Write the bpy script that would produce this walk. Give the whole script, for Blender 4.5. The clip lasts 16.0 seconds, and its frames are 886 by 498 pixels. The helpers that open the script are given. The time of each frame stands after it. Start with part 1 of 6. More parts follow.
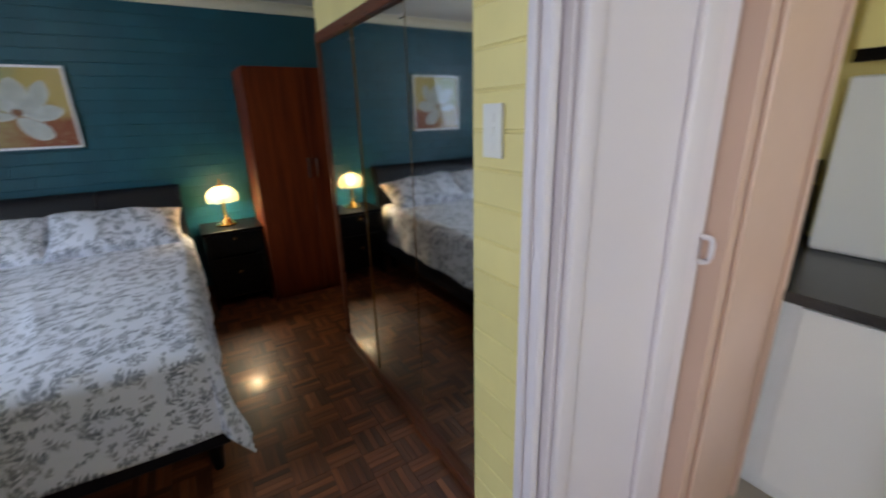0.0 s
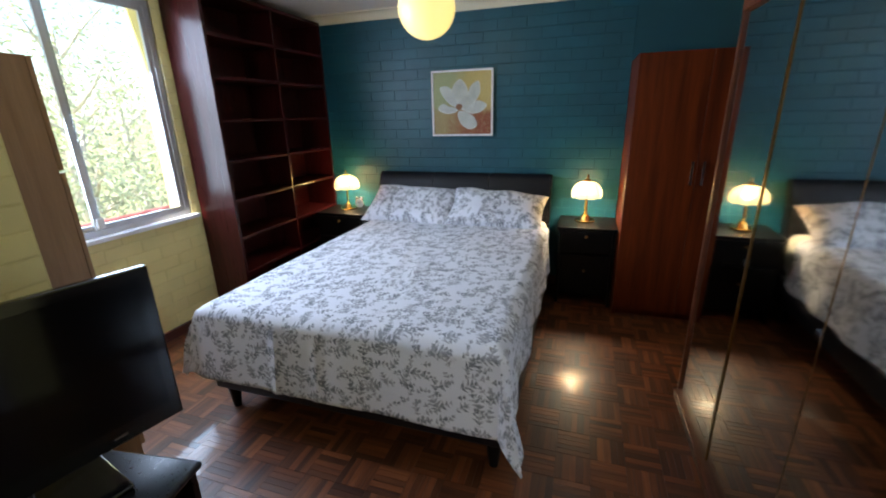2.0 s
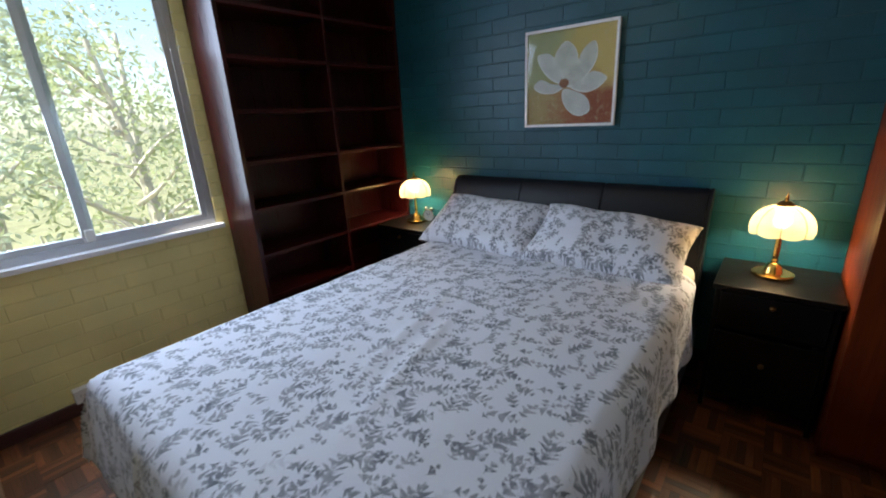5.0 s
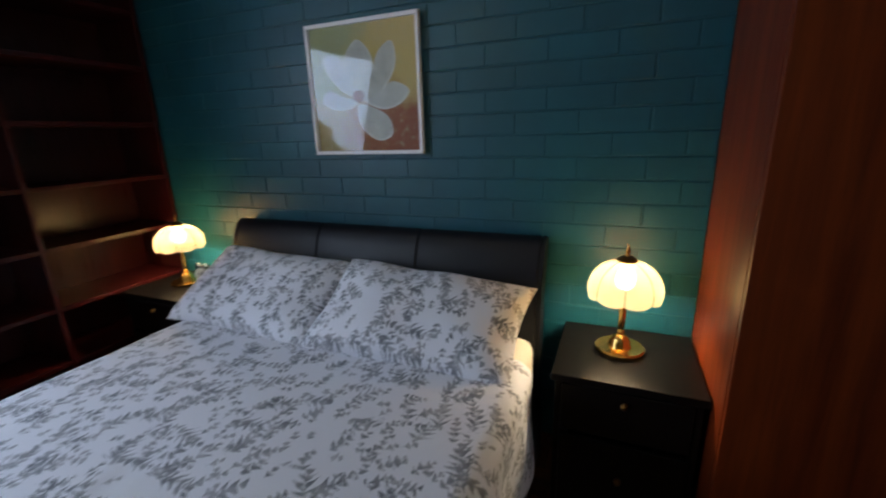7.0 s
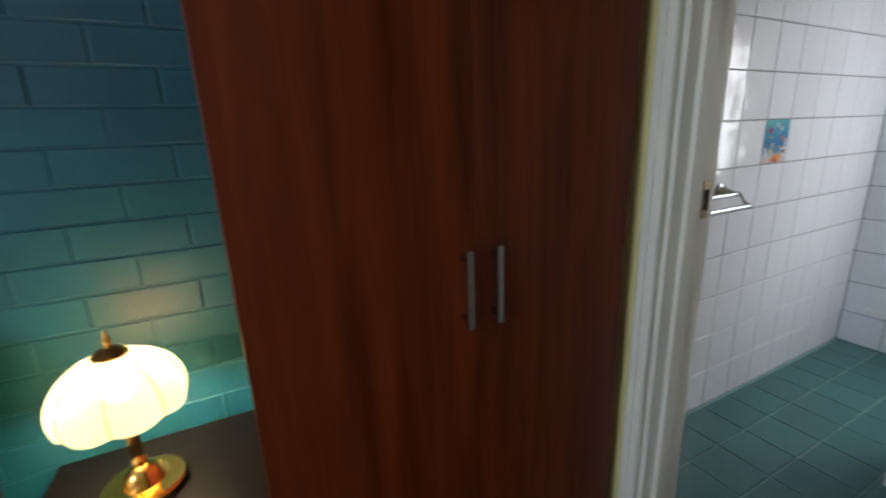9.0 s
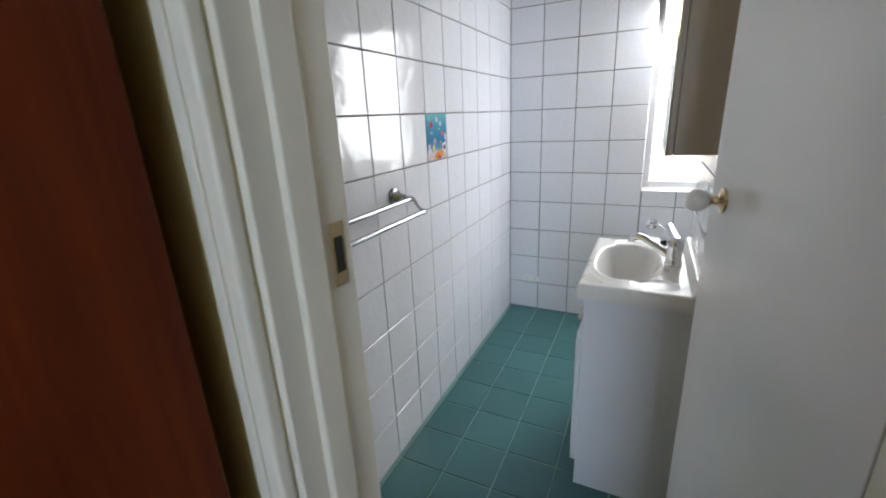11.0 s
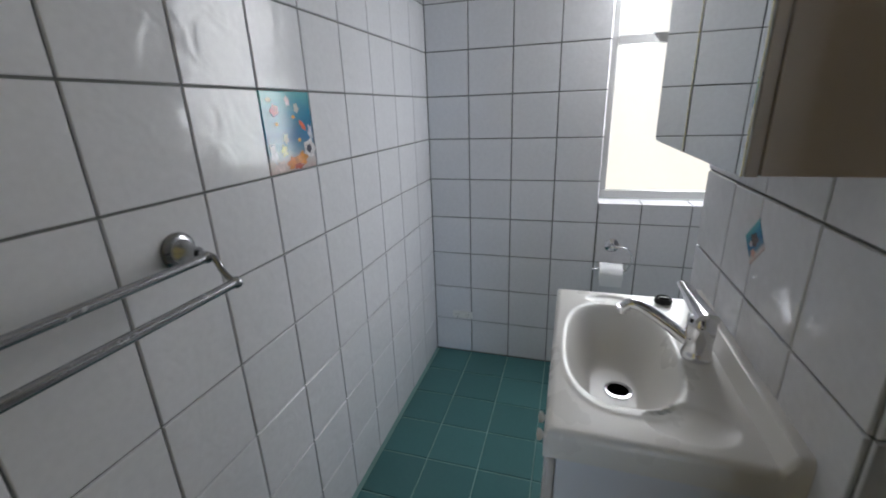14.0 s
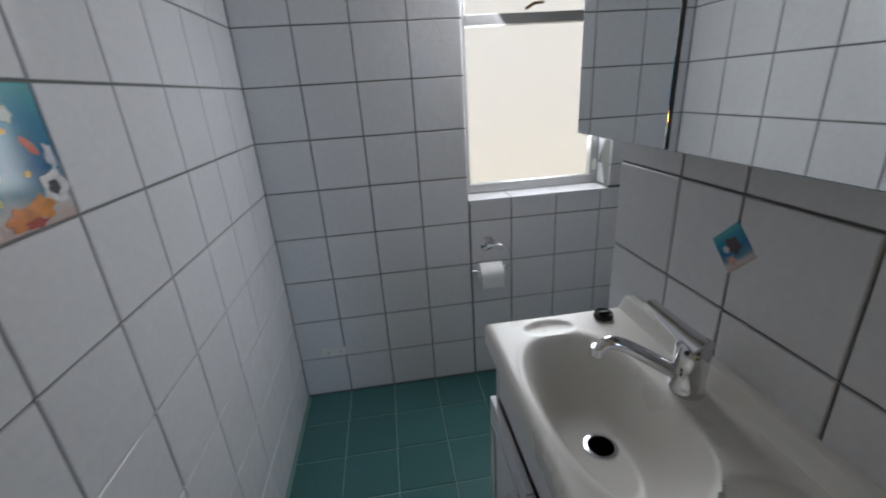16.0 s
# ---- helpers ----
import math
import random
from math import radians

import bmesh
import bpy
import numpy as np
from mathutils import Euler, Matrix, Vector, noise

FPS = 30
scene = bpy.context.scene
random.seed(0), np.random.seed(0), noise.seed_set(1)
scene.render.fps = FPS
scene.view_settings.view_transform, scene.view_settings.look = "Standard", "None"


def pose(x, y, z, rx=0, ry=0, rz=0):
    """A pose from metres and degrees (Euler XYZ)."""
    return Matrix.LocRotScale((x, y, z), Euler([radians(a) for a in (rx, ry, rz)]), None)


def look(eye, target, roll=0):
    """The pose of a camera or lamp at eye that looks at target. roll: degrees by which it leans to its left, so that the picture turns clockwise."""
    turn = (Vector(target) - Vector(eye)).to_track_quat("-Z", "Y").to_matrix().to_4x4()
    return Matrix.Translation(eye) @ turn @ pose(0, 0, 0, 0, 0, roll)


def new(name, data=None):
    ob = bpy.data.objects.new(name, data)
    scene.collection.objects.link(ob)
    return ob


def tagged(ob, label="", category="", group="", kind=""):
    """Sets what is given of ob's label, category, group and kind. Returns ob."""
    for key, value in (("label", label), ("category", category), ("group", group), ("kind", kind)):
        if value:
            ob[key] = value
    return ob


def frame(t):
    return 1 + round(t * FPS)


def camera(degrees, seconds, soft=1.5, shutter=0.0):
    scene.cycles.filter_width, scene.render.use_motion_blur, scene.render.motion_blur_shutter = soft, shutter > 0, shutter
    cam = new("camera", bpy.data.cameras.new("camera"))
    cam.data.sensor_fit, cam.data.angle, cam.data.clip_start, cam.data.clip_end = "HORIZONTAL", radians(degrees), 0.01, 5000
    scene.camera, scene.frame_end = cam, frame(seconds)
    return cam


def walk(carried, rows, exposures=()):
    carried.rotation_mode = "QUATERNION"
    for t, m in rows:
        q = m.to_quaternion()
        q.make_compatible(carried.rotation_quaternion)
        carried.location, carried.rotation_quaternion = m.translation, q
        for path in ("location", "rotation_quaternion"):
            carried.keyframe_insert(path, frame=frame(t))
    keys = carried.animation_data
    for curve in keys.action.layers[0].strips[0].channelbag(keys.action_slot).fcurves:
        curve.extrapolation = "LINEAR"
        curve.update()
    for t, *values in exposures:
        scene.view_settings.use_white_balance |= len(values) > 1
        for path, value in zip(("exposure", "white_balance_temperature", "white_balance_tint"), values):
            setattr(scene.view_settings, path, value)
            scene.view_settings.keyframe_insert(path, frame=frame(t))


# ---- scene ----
PATH = [
    (0, (0.86, -4.12, 1.5), (1.846, -2.492, 0.886), -1.6),
    (0.5, (0.955, -4.087, 1.458), (1.373, -2.226, 0.856), 1.9),
    (1, (1.015, -4.069, 1.517), (0.961, -2.166, 0.904), -0.6),
    (1.5, (1.071, -3.947, 1.528), (0.695, -2.085, 0.902), -1.2),
    (2, (1.038, -3.783, 1.522), (0.43, -1.978, 0.911), -1.4),
    (2.5, (1.009, -3.644, 1.516), (0.282, -1.891, 0.883), -2.5),
    (3, (0.991, -3.422, 1.497), (0.099, -1.755, 0.845), -2.8),
    (3.5, (0.986, -3.209, 1.488), (0.008, -1.595, 0.825), -1.6),
    (3.7, (0.994, -3.143, 1.488), (-0.016, -1.554, 0.814), -2.4),
    (6, (1.046, -2.111, 1.404), (-0.225, -0.678, 0.828), -1.8),
    (6.5, (1.038, -1.917, 1.4), (-0.034, -0.331, 0.82), -1.7),
    (7, (1.033, -1.688, 1.418), (0.286, 0.089, 0.887), -1.8),
    (7.5, (1.029, -1.569, 1.4), (0.689, 0.331, 0.877), -1.6),
    (8, (1.098, -1.443, 1.383), (1.225, 0.48, 0.847), -1.8),
    (8.5, (1.225, -1.335, 1.392), (1.702, 0.544, 0.901), -2.3),
    (9, (1.362, -1.228, 1.395), (2.218, 0.504, 0.877), -2.4),
    (9.5, (1.485, -1.178, 1.412), (2.72, 0.294, 0.856), -0.5),
    (10, (1.651, -1.057, 1.388), (3.233, 0.06, 0.889), -2.6),
    (12.3, (2.246, -0.943, 1.411), (4.003, -0.26, 0.743), -1.4),
    (12.5, (2.294, -0.917, 1.371), (4.079, -0.274, 0.74), -2),
    (13, (2.421, -0.876, 1.366), (4.236, -0.37, 0.696), -2.3),
    (13.5, (2.54, -0.856, 1.359), (4.37, -0.375, 0.709), -2.7),
    (14, (2.704, -0.836, 1.354), (4.515, -0.273, 0.719), -2),
    (14.5, (2.808, -0.822, 1.361), (4.583, -0.204, 0.678), -2.2),
    (15, (2.887, -0.779, 1.36), (4.719, -0.333, 0.692), -1.8),
    (15.5, (2.974, -0.694, 1.359), (4.839, -0.524, 0.658), -3.5),
    (16, (3.037, -0.632, 1.364), (4.892, -0.859, 0.653), -3.7),
]
cam = camera(93.5, 16.0, soft=2.0, shutter=0.35)
walk(cam, [(t, look(eye, target, roll)) for t, eye, target, roll in PATH],
     exposures=[(0.0, 1.35), (0.5, 1.5), (1.5, 1.75), (3.7, 1.65), (6.0, 0.95), (8.0, 0.95), (9.0, 1.75), (9.5, 2.1), (10.2, 2.25), (12.3, 1.75), (13.5, 1.35), (14.5, 1.1), (16.0, 0.78)])

# ---- light ----
world = bpy.data.worlds.new("sky_world")
scene.world = world
world.use_nodes = True
wn = world.node_tree.nodes
wl = world.node_tree.links
sky = wn.new("ShaderNodeTexSky")
sky.sky_type = "NISHITA"
sky.sun_disc = False
sky.sun_elevation, sky.sun_rotation = radians(50), radians(190)
wl.new(sky.outputs[0], wn["Background"].inputs[0])
wn["Background"].inputs[1].default_value = 0.15


def lamp(name, kind, m, energy, colour, **more):
    data = bpy.data.lights.new(name, kind)
    data.energy, data.color = energy, colour
    for key, value in more.items():
        if key == "size":
            data.shape, data.size, data.size_y = "RECTANGLE", value[0], value[1]
        elif key == "radius":
            data.shadow_soft_size = value
        elif key == "angle":
            data.angle = value
        elif key == "spread":
            data.spread = value
    ob = new(name, data)
    ob.matrix_world = m
    return ob


SUN_FROM = Vector((-0.14, -0.63, 0.77)).normalized()
lamp("sun", "SUN", look(SUN_FROM * 30, (0, 0, 0)), 5.0, (1.0, 0.95, 0.86), angle=radians(0.5))
lamp("bedroom_window_sky", "AREA", look((-1.755, -2.085, 1.57), (-0.755, -1.965, 1.33)), 20, (0.58, 0.73, 1.0), size=(1.18, 1.30))
lamp("bathroom_window_sky", "AREA", look((4.885, -1.28, 1.5), (4.2, -0.45, 0.75)), 8.0, (0.93, 0.95, 1.0), size=(0.62, 1.1))
# Unseen lamp, added to brighten the nib and the kitchen door.
lamp("added_hall_light", "AREA", look((-1.77, -5.4, 1.5), (1.46, -3.6, 1.2)), 9.0, (0.84, 0.90, 1.0), size=(0.72, 1.1), spread=radians(110))
# Added fill lamp with no window behind it, for the kitchen and open door.
lamp("added_kitchen_fill", "AREA", look((3.0, -6.2, 1.9), (2.4, -3.8, 0.9)), 20, (0.76, 0.85, 1.0), size=(1.4, 1.2))
lamp("bedside_bulb_right", "POINT", pose(1.085, -0.22, 0.915), 7.5, (1.0, 0.80, 0.52), radius=0.03)
lamp("bedside_bulb_left", "POINT", pose(-1.15, -0.20, 0.915), 8.0, (1.0, 0.77, 0.47), radius=0.03)
lamp("pendant_bulb", "POINT", pose(0.114, -1.23, 2.11), 0.3, (1.0, 0.80, 0.45), radius=0.06)


# ---- materials ----
def nodes_of(name):
    mat = bpy.data.materials.new(name)
    mat.use_nodes = True
    nt = mat.node_tree
    return mat, nt, nt.nodes["Principled BSDF"]


def link_ramp(nt, value, stops, mode="LINEAR"):
    r = nt.nodes.new("ShaderNodeValToRGB")
    r.color_ramp.interpolation = mode
    while len(r.color_ramp.elements) < len(stops):
        r.color_ramp.elements.new(0.5)
    for e, (p, c) in zip(r.color_ramp.elements, stops):
        e.position, e.color = p, (*c, 1)
    nt.links.new(value, r.inputs[0])
    return r.outputs[0]


def coords(nt, scale=(1, 1, 1), rot=(0, 0, 0), kind="Object"):
    tc = nt.nodes.new("ShaderNodeTexCoord")
    mp = nt.nodes.new("ShaderNodeMapping")
    mp.inputs["Scale"].default_value = scale
    mp.inputs["Rotation"].default_value = rot
    nt.links.new(tc.outputs[kind], mp.inputs[0])
    return mp.outputs[0]


def world_coords(nt, scale=(1, 1, 1), rot=(0, 0, 0)):
    g = nt.nodes.new("ShaderNodeNewGeometry")
    mp = nt.nodes.new("ShaderNodeMapping")
    mp.inputs["Scale"].default_value = scale
    mp.inputs["Rotation"].default_value = rot
    nt.links.new(g.outputs["Position"], mp.inputs[0])
    return mp.outputs[0]


def noise_tex(nt, vec, scale, detail=4, rough=0.55, distort=0.0):
    n = nt.nodes.new("ShaderNodeTexNoise")
    n.inputs["Scale"].default_value, n.inputs["Detail"].default_value = scale, detail
    n.inputs["Roughness"].default_value, n.inputs["Distortion"].default_value = rough, distort
    nt.links.new(vec, n.inputs["Vector"])
    return n.outputs["Fac"]


def bump(nt, bsdf, height, strength, distance=0.003):
    b = nt.nodes.new("ShaderNodeBump")
    b.inputs["Strength"].default_value, b.inputs["Distance"].default_value = strength, distance
    nt.links.new(height, b.inputs["Height"])
    nt.links.new(b.outputs[0], bsdf.inputs["Normal"])


def mix(nt, fac, a, b, mode="MIX"):
    m = nt.nodes.new("ShaderNodeMix")
    m.data_type, m.blend_type = "RGBA", mode
    for sock, v in ((m.inputs[0], fac), (m.inputs[6], a), (m.inputs[7], b)):
        if isinstance(v, (int, float)):
            sock.default_value = v
        elif isinstance(v, tuple):
            sock.default_value = (*v, 1)
        else:
            nt.links.new(v, sock)
    return m.outputs[2]


def maths(nt, op, a, b=None):
    m = nt.nodes.new("ShaderNodeMath")
    m.operation = op
    for i, v in enumerate((a, b)):
        if v is None:
            continue
        if isinstance(v, (int, float)):
            m.inputs[i].default_value = v
        else:
            nt.links.new(v, m.inputs[i])
    return m.outputs[0]


def plain(name, colour, rough=0.5, metal=0.0, vary=0.08, scale=3.0, fine=90.0, relief=0.1, rand=0.0, coat=0.0):
    """A paint or solid surface with large patches, fine grain and, for pieces, a piece-by-piece tint."""
    mat, nt, b = nodes_of(name)
    v = world_coords(nt)
    big, small = noise_tex(nt, v, scale, 5), noise_tex(nt, v, fine, 3)
    lo = tuple(c * (1 - vary) for c in colour)
    hi = tuple(min(1, c * (1 + vary)) for c in colour)
    col = link_ramp(nt, big, [(0.3, lo), (0.7, hi)])
    if rand:
        oi = nt.nodes.new("ShaderNodeObjectInfo")
        col = mix(nt, 1.0, col, link_ramp(nt, oi.outputs["Random"], [(0, (1 - rand,) * 3), (1, (1 + rand * 0.3,) * 3)]), "MULTIPLY")
    nt.links.new(col, b.inputs["Base Color"])
    b.inputs["Metallic"].default_value = metal
    nt.links.new(link_ramp(nt, small, [(0.2, (max(0.02, rough - 0.06),) * 3), (0.8, (min(1, rough + 0.06),) * 3)]), b.inputs["Roughness"])
    b.inputs["Coat Weight"].default_value = coat
    b.inputs["Coat Roughness"].default_value = 0.15
    if relief:
        bump(nt, b, small, relief, 0.002)
    return mat


def wood(name, dark, light, rough=0.35, axis=2, scale=1.0, coat=0.0, rand=0.0, tone=0.5, polish=0.1):
    """Wood with the grain along one axis."""
    mat, nt, b = nodes_of(name)
    st = [26 * scale] * 3
    st[axis] = 1.6 * scale
    v = world_coords(nt, tuple(st)) if not rand else coords(nt, tuple(st))
    if rand:
        oi = nt.nodes.new("ShaderNodeObjectInfo")
        sh = nt.nodes.new("ShaderNodeVectorMath")
        sh.operation = "ADD"
        sc = maths(nt, "MULTIPLY", oi.outputs["Random"], 91.0)
        nt.links.new(v, sh.inputs[0])
        nt.links.new(sc, sh.inputs[1])
        v = sh.outputs[0]
    g1 = noise_tex(nt, v, 1.0, 6, 0.62, 0.5)
    g2 = noise_tex(nt, v, 5.0, 4, 0.7)
    col = link_ramp(nt, g1, [(0.28, dark), (tone, tuple((a + c) / 2 for a, c in zip(dark, light))), (0.74, light)])
    col = mix(nt, 0.3, col, link_ramp(nt, g2, [(0.35, (0.45,) * 3), (0.7, (1.0,) * 3)]), "MULTIPLY")
    if rand:
        col = mix(nt, 1.0, col, link_ramp(nt, oi.outputs["Random"], [(0, (1 - rand, (1 - rand) * 0.96, (1 - rand) * 0.92)), (0.6, (1.0, 0.97, 0.93)), (1, (1 + rand * 1.0, 1 + rand * 1.1, 1 + rand * 0.9))]), "MULTIPLY")
    nt.links.new(col, b.inputs["Base Color"])
    nt.links.new(link_ramp(nt, g2, [(0.2, (max(rough - 0.07, 0.03),) * 3), (0.8, (rough + 0.08,) * 3)]), b.inputs["Roughness"])
    b.inputs["Coat Weight"].default_value, b.inputs["Coat Roughness"].default_value = coat, polish
    bump(nt, b, g2, 0.06, 0.001)
    return mat


def glow(name, colour, strength, base=(0.9, 0.85, 0.7)):
    mat, nt, b = nodes_of(name)
    b.inputs["Base Color"].default_value = (*base, 1)
    b.inputs["Emission Color"].default_value = (*colour, 1)
    b.inputs["Emission Strength"].default_value = strength
    b.inputs["Roughness"].default_value = 0.25
    return mat


def glass(name, colour=(0.95, 0.98, 0.97), rough=0.0):
    mat = bpy.data.materials.new(name)
    mat.use_nodes = True
    nt = mat.node_tree
    out = nt.nodes["Material Output"]
    tr, gl, mx, fr = (nt.nodes.new("ShaderNode" + k) for k in ("BsdfTransparent", "BsdfGlossy", "MixShader", "Fresnel"))
    tr.inputs[0].default_value = (*colour, 1)
    gl.inputs["Roughness"].default_value = rough
    fr.inputs[0].default_value = 1.3
    nt.links.new(fr.outputs[0], mx.inputs[0])
    nt.links.new(tr.outputs[0], mx.inputs[1])
    nt.links.new(gl.outputs[0], mx.inputs[2])
    nt.links.new(mx.outputs[0], out.inputs[0])
    return mat


def tile_mat(name, colour, rough, rand=0.04, wave=0.25):
    """Glazed tile: slightly wavy glaze, piece-by-piece tint."""
    mat, nt, b = nodes_of(name)
    v = world_coords(nt)
    oi = nt.nodes.new("ShaderNodeObjectInfo")
    w = noise_tex(nt, v, 11.0, 2, 0.5, 0.6)
    f = noise_tex(nt, v, 60.0, 4)
    c = link_ramp(nt, f, [(0.3, tuple(x * 0.94 for x in colour)), (0.7, colour)])
    c = mix(nt, 1.0, c, link_ramp(nt, oi.outputs["Random"], [(0, (1 - rand,) * 3), (1, (1.0,) * 3)]), "MULTIPLY")
    nt.links.new(c, b.inputs["Base Color"])
    b.inputs["Roughness"].default_value = rough
    b.inputs["Specular IOR Level"].default_value = 0.32
    bump(nt, b, w, wave, 0.004)
    return mat


M_TEAL = plain("teal_brick_paint", (0.008, 0.080, 0.112), 0.40, vary=0.16, rand=0.10, relief=0.3, fine=45)
M_TEALJ = plain("teal_joint_paint", (0.008, 0.072, 0.098), 0.45)
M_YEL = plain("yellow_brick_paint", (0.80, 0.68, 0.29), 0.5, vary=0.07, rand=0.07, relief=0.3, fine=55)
M_YELJ = plain("yellow_joint_paint", (0.72, 0.61, 0.25), 0.6)
M_CREAM = plain("cream_cornice_paint", (0.72, 0.66, 0.50), 0.55, vary=0.04)
M_CEIL = plain("ceiling_paint", (0.72, 0.70, 0.66), 0.8, vary=0.04)
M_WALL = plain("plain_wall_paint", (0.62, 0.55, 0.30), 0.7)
M_WHITE = plain("white_gloss_paint", (0.79, 0.785, 0.80), 0.42, vary=0.02, scale=1.5, fine=3, relief=0.0)
M_LILAC = plain("pinkish_white_door_paint", (0.76, 0.69, 0.73), 0.4, vary=0.02, scale=1.5, fine=3, relief=0.0)
M_JAMB = plain("aged_cream_gloss_paint", (0.76, 0.71, 0.58), 0.34, vary=0.05, relief=0.0, fine=6)
M_DOOR = plain("white_enamel_door_paint", (0.77, 0.765, 0.765), 0.16, vary=0.03, scale=1.5, fine=6, relief=0.0)
M_PINK = plain("pinkish_beige_laminate", (0.62, 0.42, 0.33), 0.4, vary=0.05)
M_BLACKL = plain("black_leatherette", (0.005, 0.005, 0.008), 0.42, vary=0.15, relief=0.3, fine=220)
M_BLACKW = wood("black_brown_wood", (0.003, 0.0025, 0.0025), (0.007, 0.0055, 0.005), 0.33, axis=0)
M_JARRAH = wood("red_brown_veneer", (0.064, 0.008, 0.002), (0.200, 0.034, 0.0055), 0.40, axis=2, scale=0.75)
M_MAHOG = wood("dark_mahogany_stain", (0.020, 0.0025, 0.0025), (0.048, 0.0055, 0.005), 0.30, axis=2, scale=0.8, coat=0.05)
M_FRAMEW = wood("wardrobe_frame_wood", (0.09, 0.022, 0.008), (0.18, 0.05, 0.02), 0.3, axis=1)
M_BEECH = wood("tan_beech_laminate", (0.26, 0.135, 0.055), (0.36, 0.20, 0.09), 0.45, axis=2)
M_SKIRT = wood("dark_skirting_wood", (0.05, 0.012, 0.008), (0.10, 0.028, 0.016), 0.35, axis=1)
M_PARQ = wood("jarrah_parquet", (0.085, 0.021, 0.008), (0.24, 0.078, 0.027), 0.38, axis=0, scale=1.3, coat=0.8, rand=0.6, polish=0.06)
M_PARQJ = plain("parquet_joint", (0.03, 0.011, 0.006), 0.4)
M_CHROME = plain("chrome", (0.75, 0.75, 0.77), 0.10, metal=1.0, vary=0.03, relief=0.0)
M_STEEL = plain("brushed_steel", (0.42, 0.41, 0.41), 0.22, metal=1.0, vary=0.02, relief=0.0)
M_ALU = plain("anodised_aluminium", (0.50, 0.50, 0.50), 0.38, metal=0.7, vary=0.05)
M_BRASS = plain("polished_brass", (0.72, 0.45, 0.13), 0.16, metal=1.0, vary=0.05, relief=0.0)
M_PALEBRASS = plain("worn_pale_brass", (0.62, 0.50, 0.30), 0.24, metal=1.0, vary=0.12, relief=0.0)
M_DKBRASS = plain("antique_brass", (0.22, 0.12, 0.04), 0.3, metal=1.0, vary=0.15)
M_MIRROR = plain("mirror_silver", (0.86, 0.88, 0.87), 0.01, metal=1.0, vary=0.0, relief=0.0)
mn = M_MIRROR.node_tree
mn.nodes["Principled BSDF"].inputs["Roughness"].default_value = 0.005
for lk in list(mn.nodes["Principled BSDF"].inputs["Roughness"].links):
    mn.links.remove(lk)
# Wardrobe mirror, set to reflect less than mirror_silver.
M_DMIRROR = plain("dim_mirror_silver", (0.68, 0.70, 0.69), 0.012, metal=1.0, vary=0.02, relief=0.0)
M_NICKEL = plain("satin_nickel", (0.40, 0.40, 0.41), 0.24, metal=1.0, vary=0.05, relief=0.0)
M_JARRAH.node_tree.nodes["Principled BSDF"].inputs["Specular IOR Level"].default_value = 0.25
for m, gloss in ((M_BLACKW, 0.16), (M_BLACKL, 0.3), (M_MAHOG, 0.3)):
    m.node_tree.nodes["Principled BSDF"].inputs["Specular IOR Level"].default_value = gloss
M_GLASS = glass("window_glass")


def lamp_glass(name, colour):
    """Thin frosted glass that lets part of the bulb's light straight through and scatters a little."""
    mat, nt, b = nodes_of(name)
    b.inputs["Base Color"].default_value = (*colour, 1)
    b.inputs["Roughness"].default_value = 0.3
    b.inputs["Emission Color"].default_value = (1.0, 0.80, 0.52, 1)
    b.inputs["Emission Strength"].default_value = 0.13
    tl, tp, m1, m2 = (nt.nodes.new("ShaderNode" + k) for k in ("BsdfTranslucent", "BsdfTransparent", "MixShader", "MixShader"))
    tl.inputs[0].default_value = (1.0, 0.86, 0.62, 1)
    tp.inputs[0].default_value = (1.0, 0.88, 0.66, 1)
    m1.inputs[0].default_value, m2.inputs[0].default_value = 0.10, 0.45
    nt.links.new(b.outputs[0], m1.inputs[1])
    nt.links.new(tl.outputs[0], m1.inputs[2])
    nt.links.new(m1.outputs[0], m2.inputs[1])
    nt.links.new(tp.outputs[0], m2.inputs[2])
    nt.links.new(m2.outputs[0], nt.nodes["Material Output"].inputs[0])
    return mat


M_SHADE = lamp_glass("lit_cream_lamp_glass", (0.80, 0.68, 0.46))
M_BULB = glow("lit_bulb_glass", (1.0, 0.80, 0.50), 6.0)
M_GLOBE = glow("lit_yellow_globe_glass", (1.0, 0.80, 0.26), 0.28, (0.9, 0.8, 0.4))
M_PLASTIC = plain("white_plastic", (0.78, 0.77, 0.74), 0.35, vary=0.02, relief=0.02)
M_BLACKP = plain("gloss_black_plastic", (0.006, 0.006, 0.007), 0.12, vary=0.05, relief=0.0)
M_TVSTAND = plain("black_lacquer", (0.006, 0.006, 0.008), 0.30, vary=0.1, relief=0.03)
M_SCREEN = plain("dark_screen", (0.003, 0.003, 0.004), 0.10, vary=0.0, relief=0.0)
M_SCREEN.node_tree.nodes["Principled BSDF"].inputs["Specular IOR Level"].default_value = 0.2
M_TILE = tile_mat("white_glazed_tile", (0.75, 0.75, 0.77), 0.13, wave=0.9)
M_GROUT = plain("grey_grout", (0.16, 0.17, 0.16), 0.8, vary=0.2, fine=160)
M_FTILE = tile_mat("teal_floor_tile", (0.060, 0.165, 0.165), 0.24, rand=0.14, wave=0.15)
M_FGROUT = plain("pale_green_grout", (0.17, 0.30, 0.28), 0.8, vary=0.2)
M_CERAM = plain("cream_vanity_top", (0.76, 0.74, 0.70), 0.30, vary=0.02, relief=0.0, fine=8)
M_VAN = plain("white_vanity_laminate", (0.74, 0.75, 0.78), 0.35, vary=0.03, relief=0.02)
M_BEIGE = plain("beige_cabinet_laminate", (0.50, 0.43, 0.36), 0.4, vary=0.04)
